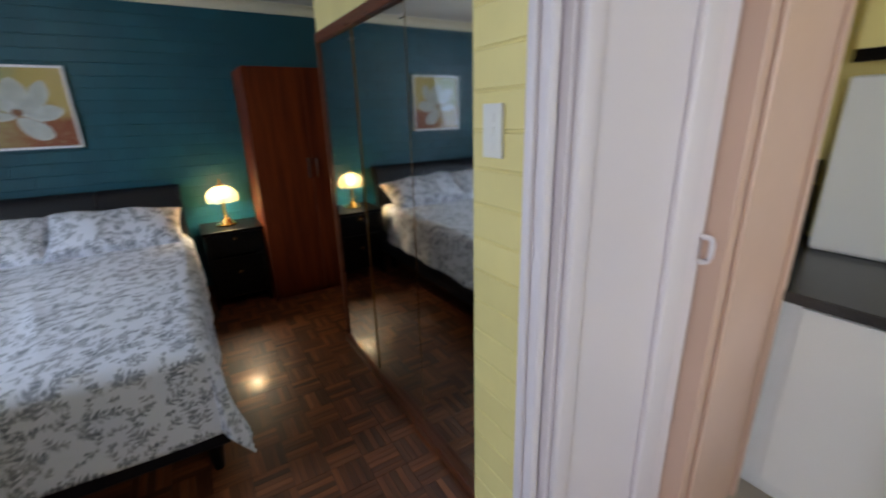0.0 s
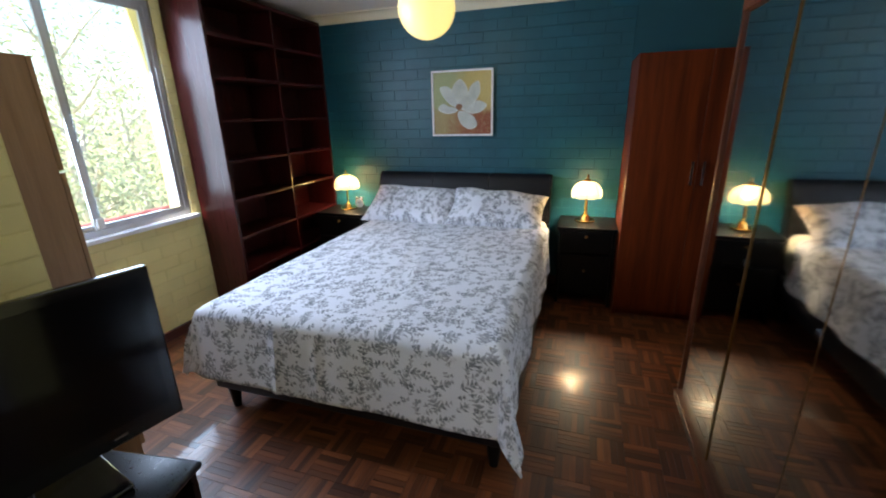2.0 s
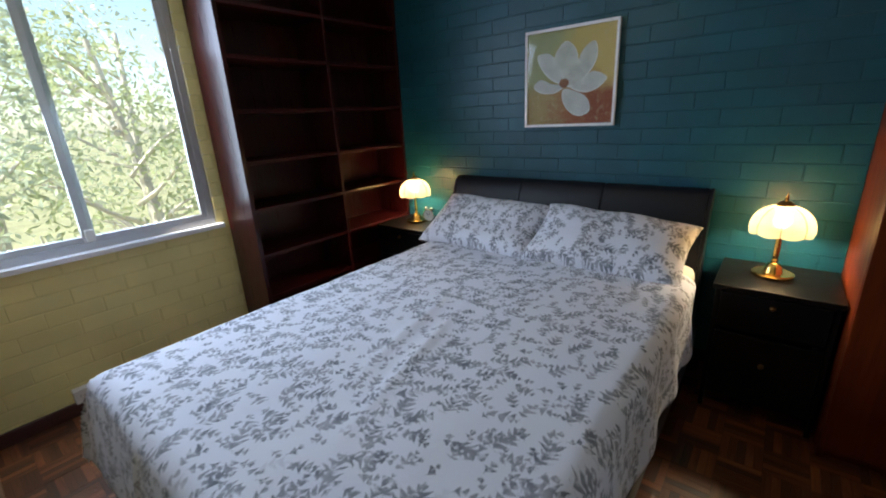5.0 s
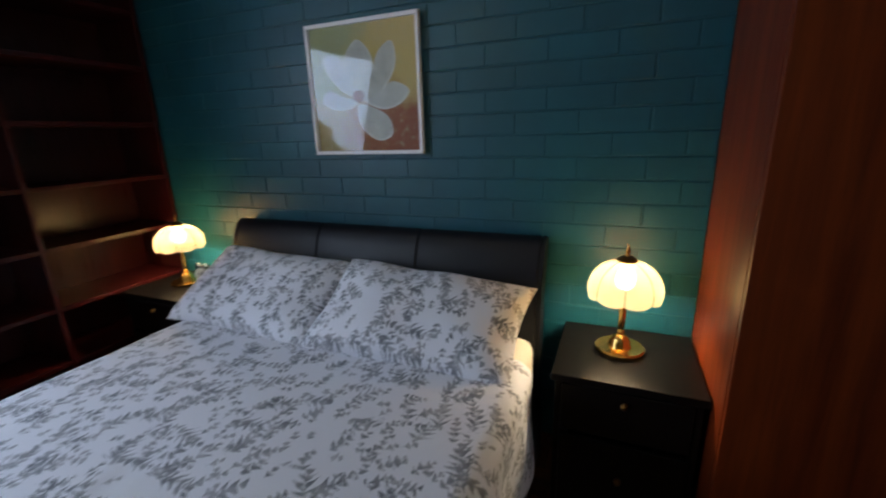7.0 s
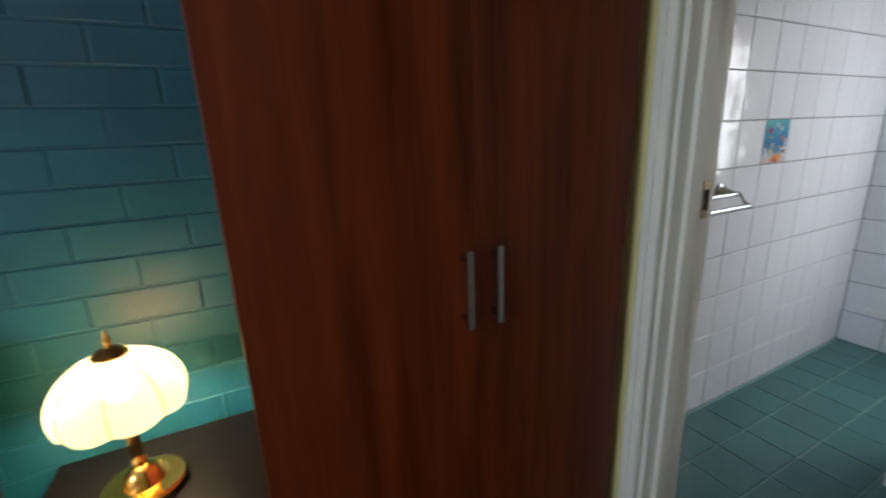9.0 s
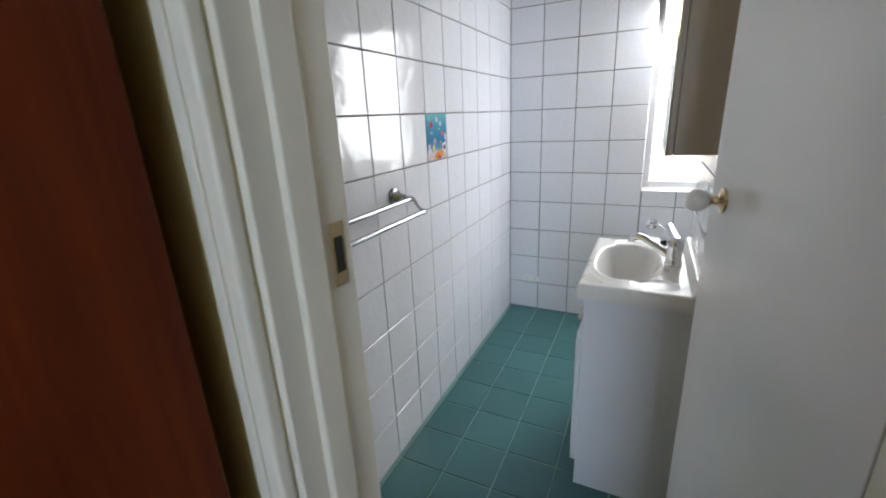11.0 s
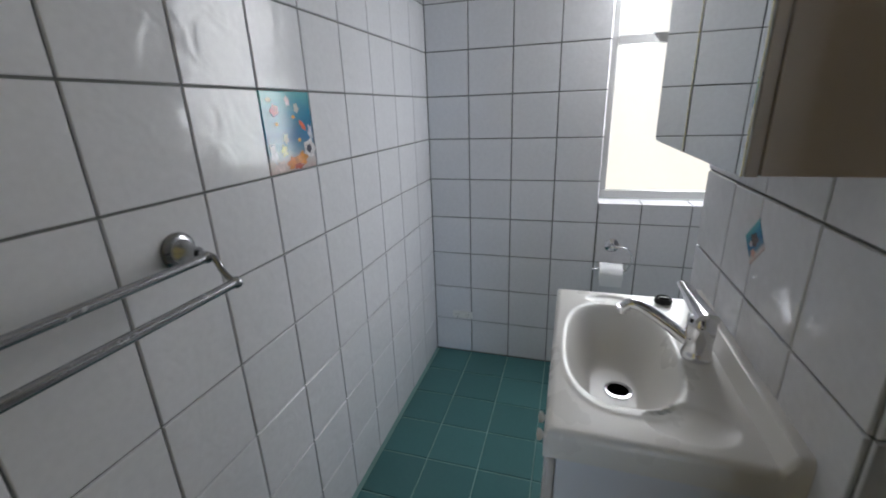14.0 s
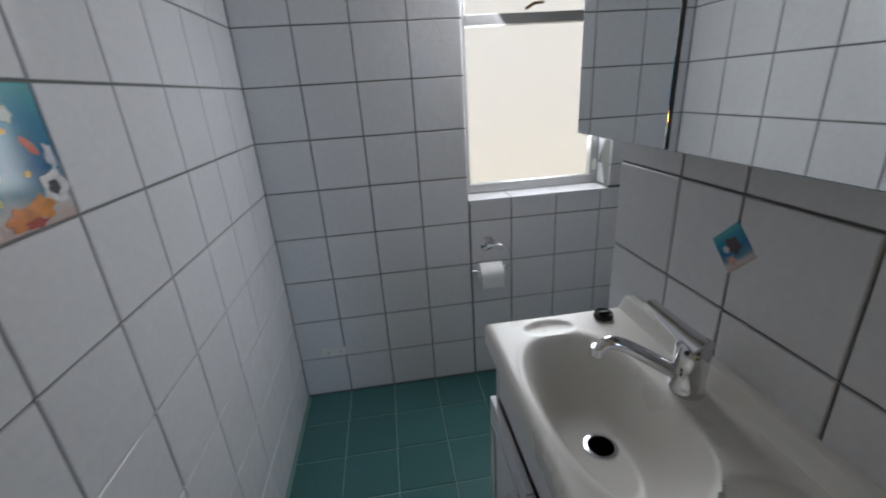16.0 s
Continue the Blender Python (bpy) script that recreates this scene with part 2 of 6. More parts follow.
M_RUBBER = plain("black_rubber", (0.012, 0.012, 0.012), 0.5, relief=0.05)
# Flat black without gloss, for the shade in the basin drain.
M_DARK = plain("drain_hole_shade", (0.002, 0.002, 0.002), 0.95, vary=0.0, relief=0.0)
M_DARK.node_tree.nodes["Principled BSDF"].inputs["Specular IOR Level"].default_value = 0.0
M_PAPER = plain("white_paper", (0.85, 0.85, 0.85), 0.9, vary=0.02, relief=0.3)
M_STONE = plain("dark_speckled_worktop", (0.045, 0.043, 0.045), 0.25, vary=0.3, fine=260)
M_BARK = plain("pale_gum_bark", (0.55, 0.50, 0.44), 0.85, vary=0.3, scale=2, fine=20)


def leaf_mat(name, colour):
    """Thin leaves that let light through."""
    mat, nt, b = nodes_of(name)
    v = world_coords(nt)
    col = link_ramp(nt, noise_tex(nt, v, 1.2, 3), [(0.3, tuple(c * 0.7 for c in colour)), (0.7, tuple(c * 1.4 for c in colour))])
    nt.links.new(col, b.inputs["Base Color"])
    b.inputs["Roughness"].default_value = 0.45
    tr, ad = nt.nodes.new("ShaderNodeBsdfTranslucent"), nt.nodes.new("ShaderNodeMixShader")
    nt.links.new(col, tr.inputs[0])
    ad.inputs[0].default_value = 0.45
    nt.links.new(b.outputs[0], ad.inputs[1])
    nt.links.new(tr.outputs[0], ad.inputs[2])
    nt.links.new(ad.outputs[0], nt.nodes["Material Output"].inputs[0])
    return mat


M_LEAF = leaf_mat("gum_leaf", (0.40, 0.44, 0.25))
M_LEAF2 = leaf_mat("grey_green_leaf", (0.42, 0.46, 0.34))
M_GRASS = plain("dry_ground", (0.26, 0.25, 0.13), 0.9, vary=0.3, scale=0.6, fine=9)
M_RAIL = plain("pink_painted_rail", (0.55, 0.16, 0.17), 0.5)
M_RENDER = plain("pale_pink_render", (0.88, 0.75, 0.73), 0.8, vary=0.03)


# ---- building helpers ----
def finish(bm, name, mat, smooth=False):
    me = bpy.data.meshes.new(name)
    bm.normal_update()
    bm.to_mesh(me)
    bm.free()
    if mat is not None:
        me.materials.append(mat)
    if smooth:
        for p in me.polygons:
            p.use_smooth = True
        me.set_sharp_from_angle(angle=radians(38))
    return me


def part(name, bm, mat, parent=None, label="", smooth=False):
    """Links a bmesh as one mesh object, under a thing where one is given; the vertices are in world places."""
    ob = new(name, finish(bm, name, mat, smooth))
    if parent is not None:
        ob.parent = parent
        ob.matrix_parent_inverse = parent.matrix_basis.inverted()
    if label:
        tagged(ob, label)
    return ob


def thing(name, x, y, z, label, category, group="", kind=""):
    """An empty at a thing's base that holds its parts."""
    ob = new(name)
    ob.empty_display_size = 0.1
    ob.matrix_basis = pose(x, y, z)
    return tagged(ob, label, category, group, kind)


def box(x0, y0, z0, x1, y1, z1, bev=0.0, seg=2, bm=None):
    bm = bm or bmesh.new()
    vs = [bm.verts.new(p) for p in ((x0, y0, z0), (x1, y0, z0), (x1, y1, z0), (x0, y1, z0), (x0, y0, z1), (x1, y0, z1), (x1, y1, z1), (x0, y1, z1))]
    fs = [bm.faces.new([vs[i] for i in q]) for q in ((3, 2, 1, 0), (4, 5, 6, 7), (0, 1, 5, 4), (1, 2, 6, 5), (2, 3, 7, 6), (3, 0, 4, 7))]
    if bev:
        es = list({e for f in fs for e in f.edges})
        bmesh.ops.bevel(bm, geom=es, offset=bev, segments=seg, affect="EDGES", profile=0.5)
    return bm


def lathe(profile, cx, cy, n=32, bm=None, close=True):
    """Turns a profile of (radius, height) round an upright axis."""
    bm = bm or bmesh.new()
    rings = []
    for r, z in profile:
        rings.append([bm.verts.new((cx + r * math.cos(2 * math.pi * i / n), cy + r * math.sin(2 * math.pi * i / n), z)) for i in range(n)])
    for a, b in zip(rings, rings[1:]):
        for i in range(n):
            bm.faces.new((a[i], a[(i + 1) % n], b[(i + 1) % n], b[i]))
    if close:
        bm.faces.new(list(reversed(rings[0])))
        bm.faces.new(rings[-1])
    return bm


def tube(points, radius, n=12, bm=None):
    """A round bar along a line of points; the radius may be one number or one for each point."""
    bm = bm or bmesh.new()
    pts = [Vector(p) for p in points]
    rs = [radius] * len(pts) if isinstance(radius, (int, float)) else radius
    rings = []
    up = Vector((0, 0, 1))
    for i, p in enumerate(pts):
        d = (pts[min(i + 1, len(pts) - 1)] - pts[max(i - 1, 0)]).normalized()
        a = d.cross(up if abs(d.z) < 0.95 else Vector((1, 0, 0))).normalized()
        b = d.cross(a)
        rings.append([bm.verts.new(p + (a * math.cos(2 * math.pi * k / n) + b * math.sin(2 * math.pi * k / n)) * rs[i]) for k in range(n)])
    for r0, r1 in zip(rings, rings[1:]):
        for k in range(n):
            bm.faces.new((r0[k], r0[(k + 1) % n], r1[(k + 1) % n], r1[k]))
    bm.faces.new(rings[0])
    bm.faces.new(list(reversed(rings[-1])))
    bmesh.ops.recalc_face_normals(bm, faces=bm.faces)
    return bm


def arc(points, n=14):
    """A smooth line through a few points."""
    p = [Vector(q) for q in points]
    p = [p[0] * 2 - p[1]] + p + [p[-1] * 2 - p[-2]]
    out = []
    for i in range(1, len(p) - 2):
        for k in range(n):
            t = k / n
            out.append(0.5 * (2 * p[i] + (p[i + 1] - p[i - 1]) * t + (2 * p[i - 1] - 5 * p[i] + 4 * p[i + 1] - p[i + 2]) * t * t + (3 * p[i] - p[i - 1] - 3 * p[i + 1] + p[i + 2]) * t ** 3))
    out.append(p[-2])
    return out


def slab(name, label, category, *b, mat, bev=0.0, kind="structure"):
    ob = part(name, box(*b, bev=bev), mat)
    return tagged(ob, label, category, kind=kind)


# ---- large structure ----
CEIL = 2.42
floor = slab("floor", "polished red-brown jarrah mosaic parquet floor", "floor", -1.95, -7.0, -0.12, 2.31, 0.0, -0.006, mat=M_PARQJ)
kitchen_floor = slab("floor_kitchen", "plain pale kitchen floor beyond the door", "floor", 2.31, -7.0, -0.12, 3.36, -2.31, -0.004, mat=M_BEIGE)
bath_floor = slab("floor_bathroom", "teal-green square ceramic floor tiles with pale grout", "floor", 2.31, -2.3, -0.12, 4.785, 0.0, -0.004, mat=M_FGROUT)
ceiling = slab("ceiling", "plain off-white plaster ceiling", "ceiling", -1.95, -7.0, CEIL, 5.1, 0.2, CEIL + 0.12, mat=M_CEIL)
wall_north = slab("wall_north", "brick wall painted deep teal behind the bed", "wall", -1.95, 0.0, -0.12, 2.38, 0.2, CEIL, mat=M_TEALJ)
wall_south = slab("wall_south", "plain yellow painted wall at the room's far end", "wall", -1.95, -7.1, -0.12, 3.6, -7.0, CEIL, mat=M_WALL)
# window wall, pieces round the opening
WX, WY0, WY1, WZ0, WZ1 = -1.74, -2.72, -1.45, 0.86, 2.28
# The opening at y -5.8 to -5.0 is added for the unseen hall lamp.
west = thing("wall_west", -1.85, -2.0, 0, "brick wall painted pale yellow around the window", "wall", kind="structure")
for n, b in (("wall_below_window", (-1.95, -7.0, -0.12, WX, 0.0, WZ0 - 0.03)), ("wall_above_window", (-1.95, WY0, WZ1, WX, WY1, CEIL)),
             ("wall_beside_window", (-1.95, WY1, WZ0 - 0.03, WX, 0.0, CEIL)), ("wall_beside_window", (-1.95, -5.0, WZ0 - 0.03, WX, WY0, CEIL)), ("wall_beside_window", (-1.95, -7.0, WZ0 - 0.03, WX, -5.8, CEIL)),
             ("wall_above_window", (-1.95, -5.8, 2.1, WX, -5.0, CEIL))):
    part(n, box(*b), M_YELJ, west)
# Its unseen south end is set to keep the hall lamp off the bedroom.
wall_pier = slab("wall_pier", "yellow painted brick return wall beside the television", "wall", WX, -4.60, 0, -0.62, -2.97, CEIL, mat=M_YELJ)
# wall with the kitchen door, and its nib
wall_nib = slab("wall_nib", "yellow painted brick nib with the light switch", "wall", 1.462, -3.485, 0, 1.60, -3.28, CEIL, mat=M_YELJ)
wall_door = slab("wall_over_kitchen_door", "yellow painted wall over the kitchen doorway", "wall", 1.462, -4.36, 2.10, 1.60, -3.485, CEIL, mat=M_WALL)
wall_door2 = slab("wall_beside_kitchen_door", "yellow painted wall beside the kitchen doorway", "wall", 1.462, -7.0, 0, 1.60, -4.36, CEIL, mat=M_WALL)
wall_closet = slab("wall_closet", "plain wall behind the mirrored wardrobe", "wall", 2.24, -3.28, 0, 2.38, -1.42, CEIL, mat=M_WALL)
# wall with the bathroom door
BX0, BX1, BY0, BY1 = 2.24, 2.38, -0.61, -1.215
wall_bath_a = slab("wall_east", "yellow painted wall beside the bathroom doorway", "wall", BX0, BY0, 0, BX1, 0.0, CEIL, mat=M_YEL)
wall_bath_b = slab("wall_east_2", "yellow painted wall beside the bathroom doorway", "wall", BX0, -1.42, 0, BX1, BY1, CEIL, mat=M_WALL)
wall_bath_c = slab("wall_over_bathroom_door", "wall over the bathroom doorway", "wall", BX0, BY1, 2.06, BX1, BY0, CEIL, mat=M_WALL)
# bathroom shell
BL, BF, VW = -0.135, 4.785, -1.185
bath_left = slab("wall_bathroom_left", "bathroom wall of square white glazed tiles with grey grout", "wall", BX1, BL + 0.006, -0.12, 4.95, 0.0, CEIL, mat=M_GROUT)
BWY0, BWY1, BWZ0, BWZ1 = -1.62, -0.972, 0.912, 2.10
bath_far = thing("wall_bathroom_far", 4.88, -0.5, 0, "bathroom wall of square white tiles round the window", "wall", kind="structure")
for n, b in (("wall_beside_window", (BF + 0.006, BWY1, -0.12, 4.97, BL + 0.006, CEIL)), ("wall_below_window", (BF + 0.006, -2.3, -0.12, 4.97, BWY1, BWZ0 - 0.012)),
             ("wall_above_window", (BF + 0.006, -2.3, BWZ1, 4.97, BWY1, CEIL)), ("wall_beside_window", (BF + 0.006, -2.3, BWZ0 - 0.012, 4.97, BWY0, BWZ1))):
    part(n, box(*b), M_GROUT, bath_far)
bath_van = slab("wall_bathroom_vanity", "white tiled bathroom partition behind the vanity", "wall", 3.215, -1.40, 0, 3.968, VW - 0.006, CEIL, mat=M_GROUT)
bath_rec = slab("wall_bathroom_recess", "white wall behind the open bathroom door", "wall", BX1, -1.55, 0, 3.44, -1.402, CEIL, mat=M_VAN)
bath_end = slab("wall_bathroom_shower", "plain white wall of the toilet corner", "wall", 3.0, -2.4, 0, 4.97, -2.3, CEIL, mat=M_VAN)
bath_end2 = slab("wall_bathroom_shower_side", "plain white wall of the toilet corner", "wall", 3.366, -2.3, 0, 3.45, -1.40, CEIL, mat=M_VAN)
# kitchen shell
slab("wall_kitchen_east", "pale yellow kitchen wall", "wall", 3.35, -7.0, 0, 3.45, -2.42, CEIL, mat=M_YEL)
slab("wall_kitchen_north", "pale yellow kitchen wall", "wall", 2.385, -3.0, 0, 3.35, -2.9, CEIL, mat=M_YEL)

# ---- bedroom fittings ----
def extrude_profile(pts, axis, a, b, bm=None):
    """A bar of the given cross-section from a to b along x or y; the section is (across, z)."""
    bm = bm or bmesh.new()
    ends = []
    for w in (a, b):
        ends.append([bm.verts.new((w, p, q) if axis == "x" else (p, w, q)) for p, q in pts])
    n = len(pts)
    for i in range(n):
        bm.faces.new((ends[0][i], ends[0][(i + 1) % n], ends[1][(i + 1) % n], ends[1][i]))
    bm.faces.new(ends[0])
    bm.faces.new(list(reversed(ends[1])))
    bmesh.ops.recalc_face_normals(bm, faces=bm.faces)
    return bm


def cove(x, z, sx):
    """Cornice section with its corner at (x, z), leaning out by sx."""
    pts = [(x, z), (x, z - 0.075), (x + sx * 0.012, z - 0.075)]
    for k in range(7):
        a = k / 6 * math.pi / 2
        pts.append((x + sx * (0.012 + 0.058 * (1 - math.cos(a))), z - 0.07 + 0.058 * math.sin(a)))
    pts += [(x + sx * 0.075, z)]
    return pts


tagged(part("cornice", extrude_profile(cove(-0.002, CEIL, -1), "x", -1.74, 2.24), M_CREAM), "cream plaster cove cornice along the teal wall", "cornice", kind="structure")
tagged(part("cornice", extrude_profile(cove(-1.738, CEIL, 1), "y", -2.97, -0.08), M_CREAM), "cream plaster cove cornice along the window wall", "cornice", kind="structure")
tagged(part("baseboard", box(-1.736, -2.968, 0, -1.718, -1.37, 0.075, 0.004), M_SKIRT), "dark stained wooden skirting board under the window", "skirting", kind="structure")
tagged(part("baseboard", box(-1.39, -0.022, 0, 1.31, -0.012, 0.075, 0.003), M_SKIRT), "dark stained wooden skirting board under the teal wall", "skirting", kind="structure")


def bedroom_window():
    w = thing("window_1", WX, -2.08, WZ0, "aluminium sliding window with two panes and a white sill", "window", kind="structure")
    fx = -1.80
    part("window_sill", box(-1.84, WY0 - 0.03, WZ0 - 0.028, -1.695, WY1 + 0.03, WZ0, 0.004), M_WHITE, w, "white painted sill board")
    for b in ((fx, WY0, WZ0, fx + 0.05, WY1, WZ0 + 0.04), (fx, WY0, WZ1 - 0.04, fx + 0.05, WY1, WZ1), (fx, WY0, WZ0 + 0.04, fx + 0.05, WY0 + 0.04, WZ1 - 0.04),
              (fx, WY1 - 0.04, WZ0 + 0.04, fx + 0.05, WY1, WZ1 - 0.04)):
        part("window_frame", box(*b, bev=0.003), M_ALU, w)
    ym = -2.085
    for y0, y1, x in ((WY0 + 0.04, ym + 0.03, fx + 0.006), (ym - 0.03, WY1 - 0.04, fx + 0.028)):
        s = part("sash", box(x, y0, WZ0 + 0.04, x + 0.018, y0 + 0.034, WZ1 - 0.04, 0.002), M_ALU, w)
        for b in ((x, y1 - 0.034, WZ0 + 0.04, x + 0.018, y1, WZ1 - 0.04), (x, y0 + 0.034, WZ0 + 0.04, x + 0.018, y1 - 0.034, WZ0 + 0.07), (x, y0 + 0.034, WZ1 - 0.07, x + 0.018, y1 - 0.034, WZ1 - 0.04)):
            part("sash_bar", box(*b, bev=0.002), M_ALU, s)
        g = part("pane", box(x + 0.007, y0 + 0.03, WZ0 + 0.065, x + 0.011, y1 - 0.03, WZ1 - 0.065), M_GLASS, w)
        g.visible_shadow = False
    part("latch", box(fx + 0.046, ym - 0.022, WZ0 + 0.045, fx + 0.07, ym + 0.018, WZ0 + 0.11, 0.006), M_PLASTIC, w, "small pale plastic latch")
    # reveals of the opening, painted yellow
    for b in ((-1.75, WY1, WZ0, -1.738, WY1 + 0.012, WZ1), (-1.75, WY0 - 0.012, WZ0, -1.738, WY0, WZ1)):
        part("reveal_trim", box(*b), M_CREAM, w)


bedroom_window()


# Unseen window, made up to give the added hall lamp an opening.
def unseen_hall_window():
    w = thing("added_window", WX, -5.2, 0.83, "added unseen aluminium window that lets light onto the nib and kitchen door", "window", kind="structure")
    for b in ((-1.86, -5.8, 0.831, -1.82, -5.0, 0.87), (-1.86, -5.8, 2.06, -1.82, -5.0, 2.1), (-1.86, -5.8, 0.871, -1.82, -5.76, 2.059), (-1.86, -5.04, 0.871, -1.82, -5.0, 2.059)):
        part("window_frame", box(*b, bev=0.003), M_ALU, w)
    part("pane", box(-1.842, -5.77, 0.86, -1.838, -5.03, 2.07), M_GLASS, w).visible_shadow = False


unseen_hall_window()


def bookcase():
    t = thing("bookcase", -1.57, -0.68, 0, "empty dark mahogany-stained bookcase built up to the ceiling", "bookcase")
    xf, xb, z1 = -1.40, -1.735, 2.34
    part("back_panel", box(xb, -1.35, 0.0, xb + 0.01, -0.012, z1), M_MAHOG, t)
    part("side_panel", box(xb, -1.378, 0.0, xf, -1.352, z1, 0.002), M_MAHOG, t)
    part("side_panel", box(xb + 0.011, -0.036, 0.0, xf, -0.014, z1, 0.002), M_MAHOG, t)
    part("divider", box(xb + 0.011, -0.69, 0.0, xf - 0.004, -0.668, z1, 0.002), M_MAHOG, t)
    part("top_panel", box(xb, -1.378, z1 + 0.001, xf, -0.014, z1 + 0.025, 0.002), M_MAHOG, t)
    part("plinth", box(xb + 0.02, -1.35, 0.001, xf - 0.03, -0.692, 0.07), M_MAHOG, t)
    for y0, y1 in ((-1.350, -0.692), (-0.666, -0.038)):
        for z in (0.09, 0.375, 0.655, 0.945, 1.23, 1.52, 1.81, 2.08):
            part("shelf", box(xb + 0.011, y0, z - 0.011, xf - 0.003, y1, z + 0.011, 0.002), M_MAHOG, t)


bookcase()


def floral_cloth():
    """White cotton printed with sprays of grey leaves."""
    mat, nt, b = nodes_of("floral_cotton")
    uv = nt.nodes.new("ShaderNodeUVMap")
    warp = nt.nodes.new("ShaderNodeTexNoise")
    warp.inputs["Scale"].default_value = 14.0
    nt.links.new(uv.outputs[0], warp.inputs["Vector"])
    wv = nt.nodes.new("ShaderNodeVectorMath")
    wv.operation = "MULTIPLY_ADD"
    wv.inputs[1].default_value = (0.035, 0.035, 0)
    nt.links.new(warp.outputs["Color"], wv.inputs[0])
    nt.links.new(uv.outputs[0], wv.inputs[2])
    leaves = None
    # sprays: a stem with slanting pointed leaves on both sides, one to each cell of a scattered grid
    for cells, off, barbs, wide, lean in ((9.6, 0.0, 4.5, 0.38, 0.75), (12.5, 4.37, 3.5, 0.36, 0.6), (21.0, 9.1, 2.5, 0.38, 0.5)):
        mp = nt.nodes.new("ShaderNodeMapping")
        mp.inputs["Scale"].default_value, mp.inputs["Location"].default_value = (cells, cells, 1), (off, off * 1.7, 0)
        nt.links.new(wv.outputs[0], mp.inputs[0])
        vo = nt.nodes.new("ShaderNodeTexVoronoi")
        vo.voronoi_dimensions = "2D"
        vo.inputs["Scale"].default_value = 1.0
        nt.links.new(mp.outputs[0], vo.inputs["Vector"])
        local = nt.nodes.new("ShaderNodeVectorMath")
        local.operation = "SUBTRACT"
        nt.links.new(mp.outputs[0], local.inputs[0])
        nt.links.new(vo.outputs["Position"], local.inputs[1])
        rnd = nt.nodes.new("ShaderNodeSeparateColor")
        nt.links.new(vo.outputs["Color"], rnd.inputs[0])
        rot = nt.nodes.new("ShaderNodeVectorRotate")
        rot.rotation_type = "Z_AXIS"
        nt.links.new(local.outputs[0], rot.inputs["Vector"])
        nt.links.new(maths(nt, "ADD", maths(nt, "MULTIPLY", rnd.outputs[0], 2.4), -0.2), rot.inputs["Angle"])
        xyz = nt.nodes.new("ShaderNodeSeparateXYZ")
        nt.links.new(rot.outputs[0], xyz.inputs[0])
        p, q = xyz.outputs[0], maths(nt, "ABSOLUTE", xyz.outputs[1])
        along = maths(nt, "MULTIPLY", maths(nt, "SUBTRACT", p, maths(nt, "MULTIPLY", q, lean)), barbs)
        tooth = maths(nt, "MULTIPLY", maths(nt, "PINGPONG", maths(nt, "ADD", along, 20.0), 0.5), 2.0)
        body = maths(nt, "SUBTRACT", wide, maths(nt, "MULTIPLY", maths(nt, "POWER", maths(nt, "ABSOLUTE", p), 1.6), 0.75))
        leaf = maths(nt, "SUBTRACT", maths(nt, "MULTIPLY", tooth, 0.92), maths(nt, "DIVIDE", q, maths(nt, "MAXIMUM", body, 0.02)))
        m = link_ramp(nt, leaf, [(0.02, (0,) * 3), (0.10, (1,) * 3)])
        inside = link_ramp(nt, maths(nt, "ABSOLUTE", p), [(0.44, (1,) * 3), (0.48, (0,) * 3)])
        m = maths(nt, "MULTIPLY", maths(nt, "MULTIPLY", m, inside), link_ramp(nt, rnd.outputs[1], [(0.30, (0,) * 3), (0.32, (1,) * 3)]))
        fleck = noise_tex(nt, mp.outputs[0], 5.0, 2)
        m = maths(nt, "MULTIPLY", m, link_ramp(nt, fleck, [(0.36, (0.25,) * 3), (0.5, (1,) * 3)]))
        leaves = m if leaves is None else maths(nt, "MAXIMUM", leaves, m)
    tone = noise_tex(nt, uv.outputs[0], 16.0, 2)
    ink = link_ramp(nt, tone, [(0.32, (0.13, 0.14, 0.165)), (0.5, (0.25, 0.255, 0.28)), (0.68, (0.38, 0.37, 0.40))])
    weave = noise_tex(nt, uv.outputs[0], 420.0, 2)
    base = link_ramp(nt, weave, [(0.3, (0.69, 0.69, 0.74)), (0.7, (0.775, 0.77, 0.815))])
    nt.links.new(mix(nt, leaves, base, ink), b.inputs["Base Color"])
    b.inputs["Roughness"].default_value = 0.85
    b.inputs["Sheen Weight"].default_value = 0.15
    crease = noise_tex(nt, uv.outputs[0], 6.0, 5, 0.55, 0.8)
    bump(nt, b, maths(nt, "ADD", crease, maths(nt, "MULTIPLY", weave, 0.03)), 0.35, 0.02)
    return mat


M_FLORAL = floral_cloth()
M_MATT = plain("cream_mattress_cloth", (0.74, 0.68, 0.56), 0.85, relief=0.3, fine=200)


def uv_grid(fn, us, vs, uvscale=1.0, uvoff=(0, 0)):
    """A sheet of faces over us x vs, each vertex placed by fn; its print lies flat in (u, v)."""
    bm = bmesh.new()
    lay = bm.loops.layers.uv.new("UVMap")
    g = [[bm.verts.new(fn(u, v)) for v in vs] for u in us]
    for i in range(len(us) - 1):
        for j in range(len(vs) - 1):
            f = bm.faces.new((g[i][j], g[i + 1][j], g[i + 1][j + 1], g[i][j + 1]))
            for lp, (a, c) in zip(f.loops, ((i, j), (i + 1, j), (i + 1, j + 1), (i, j + 1))):
                lp[lay].uv = (us[a] * uvscale + uvoff[0], vs[c] * uvscale + uvoff[1])
    return bm


BCX, BHX, BFOOT, BHEAD, BTOP = 0.032, 0.762, -2.372, -0.16, 0.655


